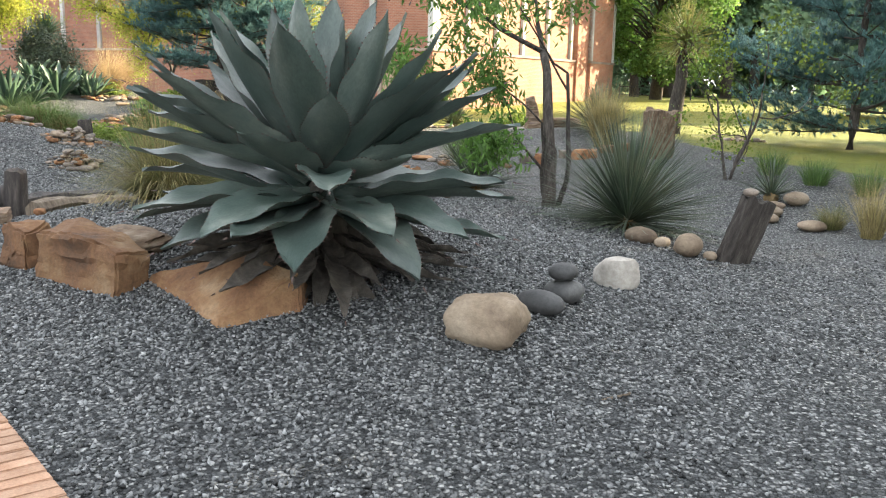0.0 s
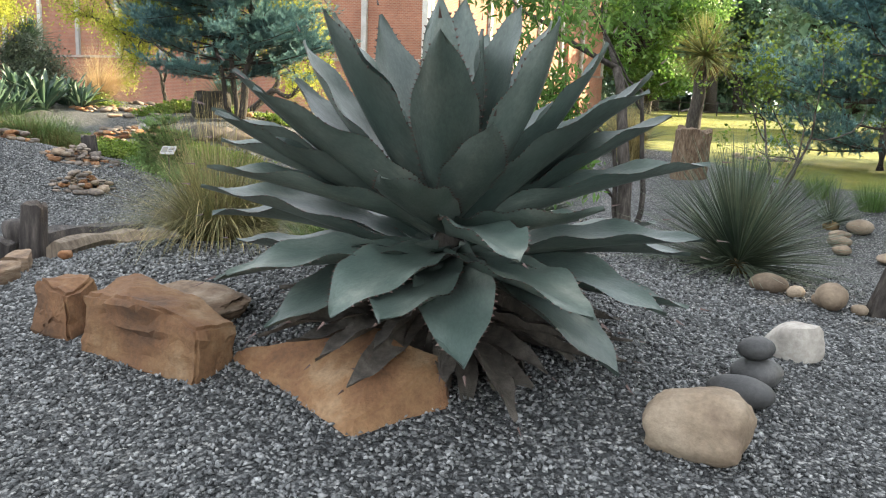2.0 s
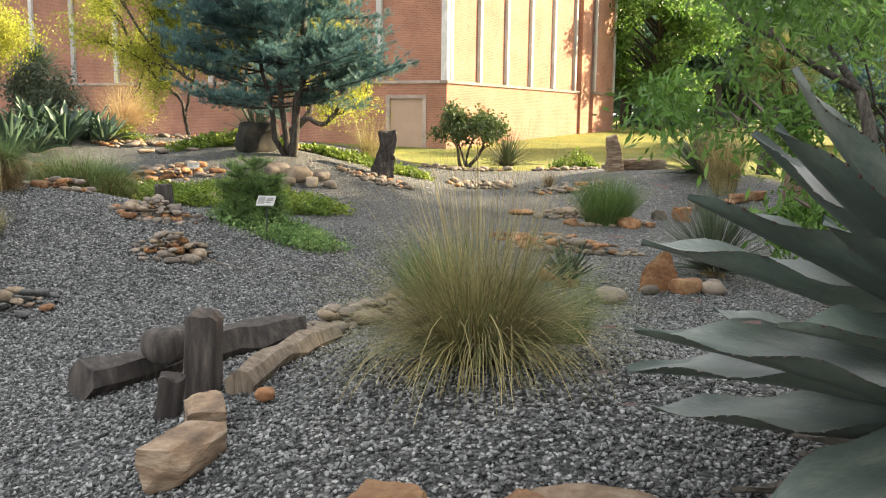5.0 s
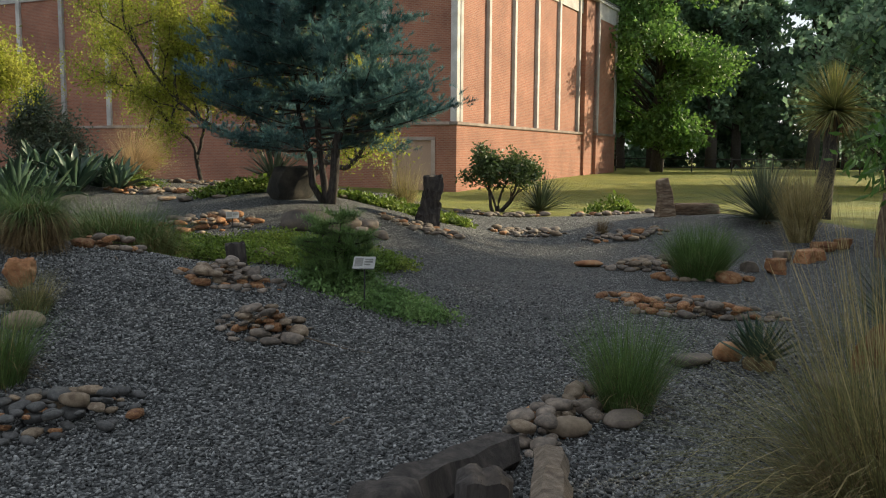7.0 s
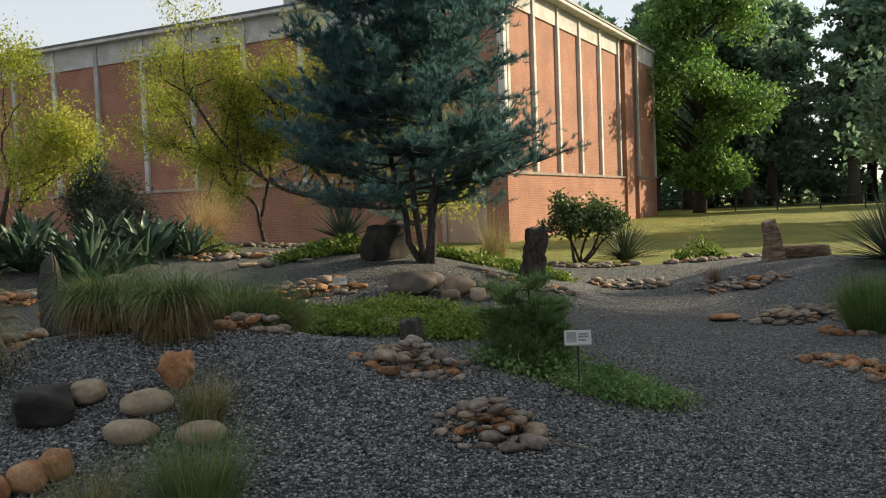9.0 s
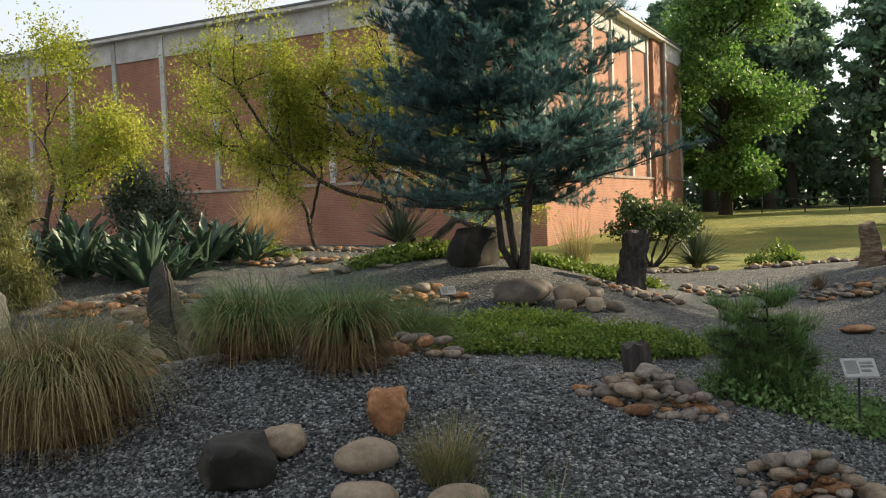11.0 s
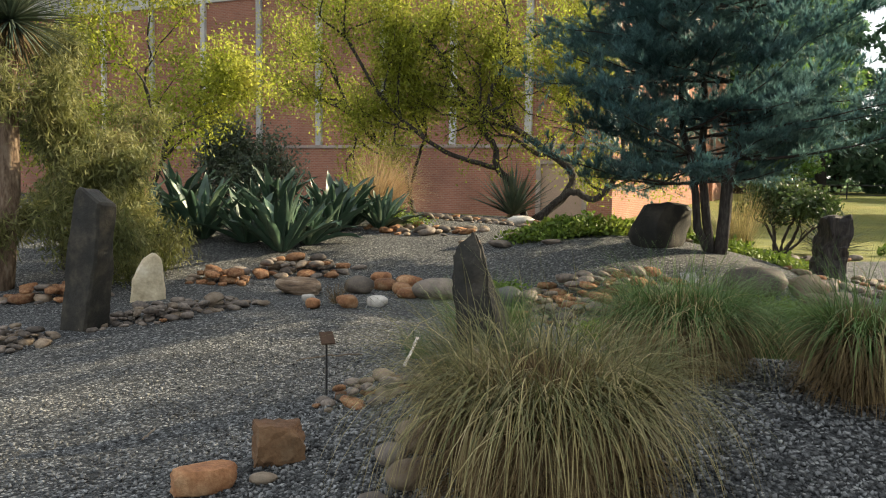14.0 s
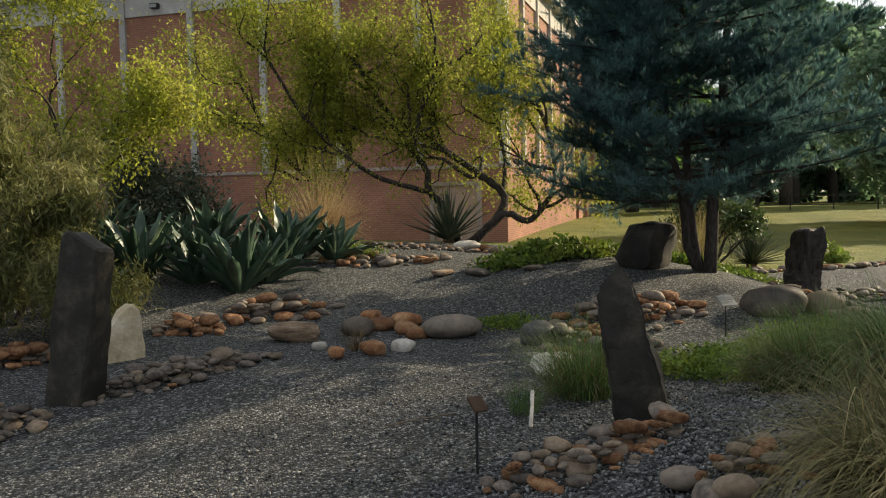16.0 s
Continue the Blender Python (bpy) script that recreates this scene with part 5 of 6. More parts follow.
    tuft(-3.4, 23.3, 0.5, 0.9, 380, "pale dry grass by the stump", GRASSDRY, 25, 0.4, 0.5, 0.008, 60, 40, 0.3)
    tuft(5.35, 10.8, 0.4, 0.6, 420, "straw grass tuft beside pale rocks", GRASSDRY, 26, 0.4, 0.6, 0.006, 60, 20, 0.3)
    tuft(5.2, 11.6, 0.45, 0.32, 500, "low olive grass tuft", GRASSMID, 27, 0.8, 1.0, 0.005)
    for i, (x, y, r) in enumerate(((6.2, 14.6, 0.6), (6.6, 13.6, 0.5), (5.8, 15.6, 0.6), (7.2, 13.3, 0.6))):
        tuft(x, y, r, 0.42, 500, "green grass clump edging the lawn", GRASSGREEN, 30 + i, 0.7, 0.8, 0.007)
    tuft(0.55, 22.1, 0.3, 0.3, 180, "reddish dry weed on gravel", THATCH, 37, 0.9, 0.4, 0.006)
    tuft(-9.0, 15.5, 0.3, 0.22, 160, "thin sparse grass on gravel", GRASSGREEN, 38, 0.8, 0.7, 0.004)
    tuft(-9.75, 18.1, 0.2, 0.22, 90, "dry reddish weed between stones", THATCH, 39, 0.8, 0.4, 0.005)


garden_grasses()


# ---- low ground cover ----
def cover(x, y, rx, ry, height, n, label, material, seed, turn=0.0, leaf=0.024, name="ground_cover"):
    rng = np.random.default_rng(seed)
    z = high(x, y)
    g = base_of(name, pose(x, y, z), label, "ground cover")
    k = max(6, n // 60)
    a, r = rng.uniform(0, 2 * np.pi, k), np.sqrt(rng.random(k))
    ct, st = math.cos(radians(turn)), math.sin(radians(turn))
    cx, cy = rx * r * np.cos(a), ry * r * np.sin(a)
    cx, cy = cx * ct - cy * st, cx * st + cy * ct
    hh = height * rng.uniform(0.45, 1.1, k) * (1 - 0.6 * r)
    i = rng.integers(0, k, n)
    px, py = cx[i] + rng.normal(size=n) * 0.10, cy[i] + rng.normal(size=n) * 0.10
    pz = lie(x + px, y + py) - z + hh[i] * rng.random(n) ** 0.55
    V, F = scatter_leaves(np.stack([px, py, pz], -1), rng, leaf, 0.015, 1.9)
    tagged(put("foliage", mesh_of("foliage", V, F, material), g), kind="stuff")
    stems = rng.integers(0, n, min(220, n // 12))
    p1 = np.stack([px, py, pz], -1)[stems]
    p0 = p1.copy()
    p0[:, 2] = lie(x + p0[:, 0], y + p0[:, 1]) - z
    p0[:, :2] -= rng.normal(size=(len(stems), 2)) * 0.04
    V, F = blades(p0, p1 - p0, np.linalg.norm(p1 - p0, axis=1), np.full(len(stems), 0.006), 0.2, rng, 2)
    tagged(put("undergrowth", mesh_of("undergrowth", V, F, BARK), g), kind="stuff")
    return g


def garden_covers():
    lab = "bright yellow-green creeping ground cover"
    cover(-6.2, 16.5, 1.25, 0.6, 0.34, 14000, lab, COVER, 1, -8)
    cover(-4.4, 16.3, 0.9, 0.55, 0.34, 11000, lab, COVER, 2, 5)
    cover(-5.3, 17.3, 0.8, 0.4, 0.32, 7000, lab, COVER, 3)
    cover(-3.4, 22.6, 1.4, 0.5, 0.3, 6120, lab, COVER, 4, 10, 0.045)
    cover(-6.3, 22.0, 1.2, 0.4, 0.32, 7000, lab, COVER, 5, 10, 0.045)
    cover(-3.72, 12.4, 0.44, 0.26, 0.20, 5200, "spreading bright green creeping juniper", JUNIPER, 6, -28, 0.018)
    cover(-4.1, 12.8, 0.6, 0.4, 0.30, 6000, "green creeping juniper round a label", JUNIPER, 7, -20, 0.018)
    cover(-9.0, 24.0, 0.5, 0.4, 0.38, 1000, "low green herb at the bed's edge", COVER, 8)
    cover(2.2, 27.5, 0.6, 0.3, 0.5, 700, "leafy young shoots at the lawn's edge", COVER, 9, 0, 0.06)
    cover(-8.0, 19.2, 0.3, 0.2, 0.12, 850, lab, COVER, 10)


garden_covers()


# ---- trees ----
def bent(corners, rng):
    """A crooked limb through the corners given, rounded between them."""
    c = np.asarray(corners, float)
    c = np.concatenate([2 * c[:1] - c[1:2], c, 2 * c[-1:] - c[-2:-1]])
    out = []
    for i in range(1, len(c) - 2):
        for u in np.linspace(0, 1, 4, endpoint=False):
            out.append(0.5 * (2 * c[i] + (c[i + 1] - c[i - 1]) * u + (2 * c[i - 1] - 5 * c[i] + 4 * c[i + 1] - c[i + 2]) * u * u + (3 * c[i] - c[i - 1] - 3 * c[i + 1] + c[i + 2]) * u ** 3))
    out.append(c[-2])
    return np.array(out) + rng.normal(size=(len(out), 3)) * 0.012


def leafy_tree(name, x, y, trunks, label, bark, leaf_material, seed, leaf=0.07, per=60, spread=0.28, levels=3, hang=0.3, crown_lift=0.02, category="tree", long=2.2, count=3, ratio=0.62, wob=0.17, gather=1.0, low=-1.0):
    """Trunks are (heading, length, radius); every limb forks, and leaves hang about the twigs."""
    rng = np.random.default_rng(seed)
    t = base_of(name, pose(x, y, high(x, y)), label, category)
    limbs, tips = [], []
    for n0, (heading, length, radius) in enumerate(trunks):
        todo = [(np.array([0.04 * n0, 0.03 * n0, -0.1]), np.array(heading, float), length, radius, 0)]
        mine = []
        while todo:
            p, d, l, r, lev = todo.pop()
            if d.ndim == 2:
                path = bent(d, rng)
            else:
                path = wander(p, d, l, wob if lev else wob * 0.8, rng, 8 if lev == 0 else 5, crown_lift * (lev + 1))
            rad = np.linspace(r, r * (0.55 if lev < levels else 0.3), len(path))
            piece = tube(path, rad, 8 if lev == 0 else 6 if lev < 2 else 4)
            if lev < 2:
                put("limb" if lev else "trunk", mesh_of("limb" if lev else "trunk", piece[0], clean(piece[1]), bark, True), t)
            else:
                mine.append(piece)
            if lev >= levels - 2 and lev:
                tips.append(path[1:])
            if lev < levels:
                for c in range(count if d.ndim == 1 else count * 4):
                    k = rng.integers(len(path) // 2, len(path)) if c else len(path) - 1
                    h = path[k] - path[k - 1]
                    h = h / np.linalg.norm(h) + rng.normal(size=3) * 0.62
                    todo.append((path[k], h, l * ratio * rng.uniform(0.75, 1.25), rad[k] * 0.72, lev + 1))
        V, F = join(*mine)
        tagged(put("twig_mass", mesh_of("twig_mass", V, clean(F), bark, True), t), kind="stuff")
    P = np.concatenate(tips)
    P = P[P[:, 2] > low]
    clumps = P[rng.choice(len(P), max(4, int(len(P) * gather)), replace=False)]
    P = clumps[rng.integers(0, len(clumps), len(P) * per)]
    V, F = scatter_leaves(P, rng, leaf, spread, long, hang)
    tagged(put("crown", mesh_of("crown", V, F, leaf_material), t), kind="stuff")
    return t


def conifer(name, x, y, height, radius, label, seed, material, trunks=((0, 0, 0.1),), first=0.22, whorls=13, per=7, clump=26, needle=0.15, droop=0.12, category="pine tree", thick=0.011, sub=5):
    """Stems with whorls of boughs; every bough carries twigs, and every twig a brush of needles."""
    rng = np.random.default_rng(seed)
    t = base_of(name, pose(x, y, high(x, y)), label, category)
    roots, dirs = [], []
    for n0, (lx, ly, r) in enumerate(trunks):
        H = height * (1 - 0.13 * n0)
        path = np.array([[lx * s ** 0.55 * H, ly * s ** 0.55 * H, -0.1 + H * s] for s in np.linspace(0, 1, 12)]) + rng.normal(size=(12, 3)) * 0.02 * height / 5
        V, F = tube(path, r * (1 - 0.9 * np.linspace(0, 1, 12)), 9)
        put("trunk", mesh_of("trunk", V, clean(F), BARK, True), t)
        wood = []
        for w in range(whorls):
            s = first + (0.98 - first) * (w + rng.uniform(-0.13, 0.13)) / whorls
            c = np.array([np.interp(s, np.linspace(0, 1, 12), path[:, k]) for k in range(3)])
            prof = (1 - (s - first * 0.6)) ** 0.9 * min(1.0, 0.7 + (s - first) * 3.0)
            for b in range(per):
                az = rng.uniform(0, 2 * np.pi)
                L = radius * prof * rng.uniform(0.5, 1.3) + 0.12
                h = np.array([math.cos(az), math.sin(az), rng.uniform(-0.12, 0.12)])
                bough = wander(c, h, L, 0.08, rng, 6, 0.05)
                wood.append(tube(bough, np.linspace(r * 0.22 * (1 - s) + 0.008, 0.005, 7), 4))
                for k in range(2, 7):
                    for _ in range(sub):
                        hh = bough[k] - bough[k - 1]
                        hh = hh / np.linalg.norm(hh) + rng.normal(size=3) * np.array([0.75, 0.75, 0.16]) + np.array([0, 0, 0.12])
                        tw = wander(bough[k], hh, 0.30 * radius / 2 * rng.uniform(0.5, 1.2) + 0.08, 0.1, rng, 2, 0.05)
                        for q in (1, 2):
                            roots.append(tw[q])
                            dirs.append(tw[q] - tw[q - 1])
        V, F = join(*wood)
        tagged(put("bough_mass", mesh_of("bough_mass", V, clean(F), BARK, True), t), kind="stuff")
    R, D = np.array(roots), np.array(dirs)
    D /= np.linalg.norm(D, axis=1)[:, None]
    i = np.repeat(np.arange(len(R)), clump)
    d = D[i] * 0.9 + rng.normal(size=(len(i), 3)) * np.array([0.5, 0.5, 0.4]) + np.array([0, 0, 0.15])
    p = R[i] - D[i] * rng.uniform(0, 0.12, len(i))[:, None]
    d /= np.linalg.norm(d, axis=1)[:, None]
    side, _ = frames_of(d)
    L = (needle * rng.uniform(0.6, 1.2, len(i)))[:, None]
    V = np.stack([p - side * thick / 2, p + side * thick / 2, p + d * L], 1).reshape(-1, 3)
    tagged(put("foliage", mesh_of("foliage", V, np.arange(len(V)).reshape(-1, 3), material), t), kind="stuff")
    return t


def far_tree(name, x, y, height, radius, label, material, seed, n=9000, leaf=0.35, first=0.2, pine=False):
    """A tall tree at a distance: trunk, limbs, and an uneven crown of leaf clumps with gaps."""
    rng = np.random.default_rng(seed)
    t = base_of(name, pose(x, y, high(x, y)), label, "tree", "trees behind the lawn")
    path = np.array([[0, 0, -0.3 + height * 0.95 * s] for s in np.linspace(0, 1, 8)]) + rng.normal(size=(8, 3)) * 0.1
    wood = [tube(path, 0.028 * height * (1.05 - np.linspace(0, 1, 8)), 8)]
    cents, rad = [], []
    for k in range(90):
        s = first + (1 - first) * rng.random() ** 0.9
        prof = math.sin(math.pi * min(1, max(0.06, (s - first) / (1 - first) * 0.86 + 0.12))) ** 0.7
        az, r = rng.uniform(0, 2 * np.pi), radius * prof * rng.uniform(0.35, 1.0)
        c = np.array([r * math.cos(az), r * math.sin(az), height * s])
        a = np.array([0, 0, max(height * 0.1, height * s - r * 0.6)])
        wood.append(tube([a, (a + c) / 2 + (0, 0, 0.05 * height * rng.random()), c], (0.006 * height, 0.004 * height, 0.002 * height), 4))
        cents.append(c)
        rad.append(radius * rng.uniform(0.14, 0.36))
    V, F = join(*wood)
    put("trunk", mesh_of("trunk", V, clean(F), BARK, True), t)
    i = rng.integers(0, len(cents), n)
    u = rng.normal(size=(n, 3))
    u /= np.linalg.norm(u, axis=1)[:, None]
    p = np.array(cents)[i] + u * (np.array(rad)[i] * rng.random(n) ** 0.35)[:, None] * np.array([1.15, 1.15, 0.6 if pine else 0.75])
    V, F = scatter_leaves(p, rng, leaf, 0.1, 1.6)
    tagged(put("crown", mesh_of("crown", V, F, material), t), kind="stuff")
    return t


def woodland(seed):
    """The wood's understorey beyond the lawn, too far off to tell one bush from the next."""
    rng = np.random.default_rng(seed)
    k = 260
    cx = rng.uniform(2, 95, k)
    cy = 92 + rng.uniform(-6, 14, k) - np.clip(cx - 44, 0, None) * 0.75
    cz = rng.uniform(0.3, 7.5, k)
    r = rng.uniform(1.2, 3.0, k)
    n = 42000
    i = rng.integers(0, k, n)
    u = rng.normal(size=(n, 3))
    u /= np.linalg.norm(u, axis=1)[:, None]
    p = np.stack([cx, cy, cz], -1)[i] + u * (r[i] * rng.random(n) ** 0.4)[:, None]
    p[:, 2] = np.maximum(p[:, 2], 0.3)
    V, F = scatter_leaves(p, rng, 0.5, 0.1, 1.5)
    tagged(put("woodland", mesh_of("woodland", V, F, DARKNEEDLE)), "dark green understorey of the wood behind the lawn", "woodland", kind="stuff")


def garden_trees():
    conifer("blue_pine", -4.85, 20.5, 6.4, 2.55, "blue-green multi-stemmed pine on a gravel mound", 3, NEEDLE, ((0.08, 0.0, 0.092), (-0.06, 0.03, 0.068), (-0.17, -0.02, 0.06)), 0.21, 10, 6, 34, 0.12, sub=8, thick=0.014)
    conifer("blue_pine", 9.5, 20.7, 6.6, 3.2, "blue-green pine at the lawn's edge", 5, NEEDLE, ((0.03, 0.02, 0.13),), 0.08, 11, 8, 26, 0.16, sub=8, thick=0.022)
    # side, depth and height of the crooked limbs
    crooked = [([(0.1, 0, -0.05), (0.55, -0.1, 0.42), (0.85, -0.2, 0.62), (1.27, -0.25, 0.45), (1.6, -0.3, 0.7), (1.87, -0.3, 1.3), (1.8, -0.2, 2.2), (1.5, 0, 3.2)], 1.6, 0.085),
               ([(0.0, 0, -0.05), (0.75, 0.1, 0.55), (0.88, 0.2, 1.05), (0.4, 0.25, 1.42), (-0.4, 0.3, 2.0), (-1.5, 0.2, 2.7), (-2.2, 0.1, 3.7)], 1.7, 0.10),
               ([(-0.15, 0, -0.05), (-0.42, -0.1, 0.7), (-0.8, -0.2, 1.1), (-0.87, -0.2, 1.55), (-1.1, -0.3, 1.9), (-1.0, -0.3, 2.6), (-0.6, -0.4, 3.6)], 1.6, 0.085),
               ([(-0.78, -0.2, 1.08), (-1.6, -0.3, 1.3), (-2.35, -0.4, 1.66), (-3.3, -0.4, 2.56), (-4.0, -0.5, 3.7)], 1.7, 0.055),
               ([(0.87, 0.2, 1.0), (1.0, 0.4, 1.8), (0.8, 0.5, 2.8), (0.9, 0.6, 4.0)], 1.5, 0.05)]
    slender = [([(0, 0, -0.05), (-0.15, 0, 0.43), (-0.25, 0.1, 1.0), (-0.8, 0.1, 1.5), (-1.4, 0.2, 2.2), (-2.0, 0.2, 3.3)], 1.5, 0.06),
               ([(-0.15, 0, 0.4), (0.0, -0.1, 1.1), (0.2, -0.2, 1.9), (0.0, -0.2, 2.9), (0.3, -0.3, 3.8)], 1.5, 0.045)]
    leafy_tree("mesquite", -6.1, 27.8, crooked, "spreading mesquite with crooked limbs and yellow-green leaves", BARK, MESQ, 7, 0.032, 52, 0.19, 2, 0.7, 0.025, ratio=0.7, count=3, wob=0.24, gather=0.6)
    leafy_tree("mesquite", -8.6, 28.4, slender, "slender mesquite with thin yellow-green foliage", BARK, MESQ, 8, 0.032, 50, 0.19, 2, 0.7, 0.02, ratio=0.7, count=3, wob=0.24, gather=0.6)
    leafy_tree("mesquite", -13.8, 25.0, [((0.3, -0.2, 1), 1.9, 0.07), ((-0.5, 0, 1), 1.8, 0.07), ((0.7, 0.2, 0.8), 1.8, 0.06)], "bushy mesquite with yellow-green leaves over the agave bed", BARK, MESQ, 9, 0.032, 60, 0.2, 3, 0.6, 0.01, ratio=0.74, count=3, wob=0.24, gather=0.4)
    leafy_tree("feathery_shrub", -13.4, 20.6, [((0.3, 0, 1), 1.4, 0.04), ((-0.3, 0.1, 1), 1.5, 0.04), ((0.1, -0.3, 1), 1.3, 0.04), ((0.5, -0.3, 0.8), 1.2, 0.04)], "feathery olive-green shrub with drooping twigs", BARK, FEATHER, 10, 0.016, 80, 0.11, 3, 1.1, 0.0, "shrub", 7.0)
    leafy_tree("willow_leaf_tree", 1.2, 10.0, [((0.03, 0, 1), 1.9, 0.085), ((-0.45, 0.1, 1.0), 1.1, 0.035), ((0.5, 0.1, 1.0), 1.7, 0.035)], "young tree with a dark trunk and narrow green leaves", BARK, BROADLEAF, 11, 0.03, 20, 0.13, 4, 0.9, 0.03, long=3.4, count=2, ratio=0.66, wob=0.11, gather=0.5)
    leafy_tree("sapling", 4.9, 15.2, [((-0.2, 0, 1), 1.5, 0.03), ((0.15, 0.1, 1), 1.7, 0.03), ((0.3, -0.1, 1), 1.4, 0.025)], "thin bare sapling with a few bright green leaves", BARK, COVER, 12, 0.045, 3, 0.1, 3, 0.0, 0.06, "sapling", 1.4)
    leafy_tree("round_shrub", -1.0, 27.0, [((-0.75, 0, 0.8), 0.95, 0.05), ((0.75, 0.1, 0.8), 0.95, 0.05), ((0.1, -0.3, 1), 0.95, 0.04), ((-0.3, 0.4, 1), 0.95, 0.04), ((0.5, -0.4, 0.9), 0.95, 0.035)], "rounded broad-leaved shrub on several bare stems", BARK, SHRUBLEAF, 13, 0.05, 10, 0.10, 3, 0.0, 0.02, "shrub", 1.9, ratio=0.5, gather=0.6, low=0.78)
    conifer("young_pine", -4.3, 12.95, 0.95, 0.20, "soft green young pine beside a plant label", 14, JUNIPER, ((0.02, 0.0, 0.016), (-0.22, 0.05, 0.013), (0.22, 0.05, 0.013), (0.10, -0.20, 0.013), (-0.1, -0.16, 0.013), (0.36, -0.05, 0.012), (-0.34, 0.1, 0.012)), 0.12, 9, 4, 12, 0.085, thick=0.005, sub=2)
    leafy_tree("grey_shrub", -12.2, 27.0, [((0.2, 0, 1), 0.8, 0.04), ((-0.3, 0.1, 1), 0.8, 0.04), ((0, 0.3, 1), 0.8, 0.04)], "dense grey-green rounded shrub behind the agaves", BARK, SOTOL, 15, 0.035, 40, 0.2, 3, 0.0, 0.0, "shrub", 2.4)
    rng = random.Random(3)
    far_tree("broadleaf_tree", 15.0, 64.0, 17.0, 5.2, "tall full-crowned green broadleaf tree beyond the lawn", BROADLEAF, 21, 60000, 0.17, 0.12)
    for i in range(24):
        x = 12 + (i % 12) * 4.2 + rng.uniform(-1.5, 1.5)
        y = 82 + (i // 12) * 12 + rng.uniform(-4, 4) - max(0, (x - 44)) * 0.6
        far_tree("tall_pine", x, y, rng.uniform(15, 22), rng.uniform(2.6, 4.2), "tall dark pine in the wood behind the lawn", DARKNEEDLE, 30 + i, 7000, 0.36, 0.22, True)
    # from (24, 19) on: trees added out of view to shade the garden
    for i, (x, y, h, r) in enumerate(((21, 46, 9.0, 4.5), (29, 44, 10.5, 5.5), (38, 48, 11, 6), (24, 19, 19, 7), (31, 13, 21, 8), (34, 26, 23, 8), (25, 9, 17, 6), (20, 2, 13, 5), (28, -5, 14, 6), (18, 11, 12, 5), (27, 25, 20, 7))):
        far_tree("broadleaf_tree", x, y, h, r, "dark rounded tree, by the lawn or added unseen as garden shade", BROADLEAF if i % 2 else DARKNEEDLE, 70 + i, 10000, 0.24, 0.1)


garden_trees()
woodland(4)


# ---- posts, logs, stump ----
def post(name, x, y, w, d, h, label, material, seed, tilt=(0, 0), turn=0, category="post", rough=0.05):
    """A rough upright of squared or split wood or stone with an uneven top."""
    rnd = random.Random(seed)
    bm = bmesh.new()
    bmesh.ops.create_cube(bm, size=1)
    bmesh.ops.subdivide_edges(bm, edges=bm.edges[:], cuts=7, use_grid_fill=True)
    o = Vector((seed * 3.1, 0, 0))
    for v in bm.verts:
        c = v.co.copy()
        rad = math.hypot(c.x, c.y)
        if rad > 0.5:
            c.x, c.y = c.x * (0.5 / rad) ** 0.55, c.y * (0.5 / rad) ** 0.55
        z = c.z + 0.5
        k = 1 + rough * 3 * noise.noise(Vector((c.x * 5, c.y * 5, z * 1.2)) + o) + rough * noise.noise(Vector((c.x * 12, c.y * 12, z * 5)) + o)
        v.co = Vector((c.x * w * k, c.y * d * k, z * h * (1 + (0.10 * noise.noise(Vector((c.x * 3, c.y * 3, 0)) + o) if z > 0.9 else 0)) - 0.06))
    me = bpy.data.meshes.new(name)
    bm.to_mesh(me)
    bm.free()
    me.materials.append(material)
    me.polygons.foreach_set("use_smooth", [True] * len(me.polygons))
    me.set_sharp_from_angle(angle=radians(40))
    ob = put(name, me)
    ob.matrix_world = pose(x, y, high(x, y), tilt[0], tilt[1], turn)
    return tagged(ob, label, category)


def log(name, a, b, r, label, material, seed, lift=0.0, sides=7):
    rng = np.random.default_rng(seed)
    a, b = np.array(a, float), np.array(b, float)
    s = np.linspace(0, 1, 9)[:, None]
    path = a + (b - a) * s
    path[:, 2] = lie(path[:, 0], path[:, 1]) + r * 0.6 + lift * s[:, 0] + rng.normal(size=9) * 0.006
    V, F = tube(path, r * rng.uniform(0.85, 1.12, 9), sides)
    V[:sides * 9] += rng.normal(size=(sides * 9, 3)) * r * 0.10
    ob = put(name, mesh_of(name, V, clean(F), material, True))
    ob.data.set_sharp_from_angle(angle=radians(32))
    return tagged(ob, label, "log")


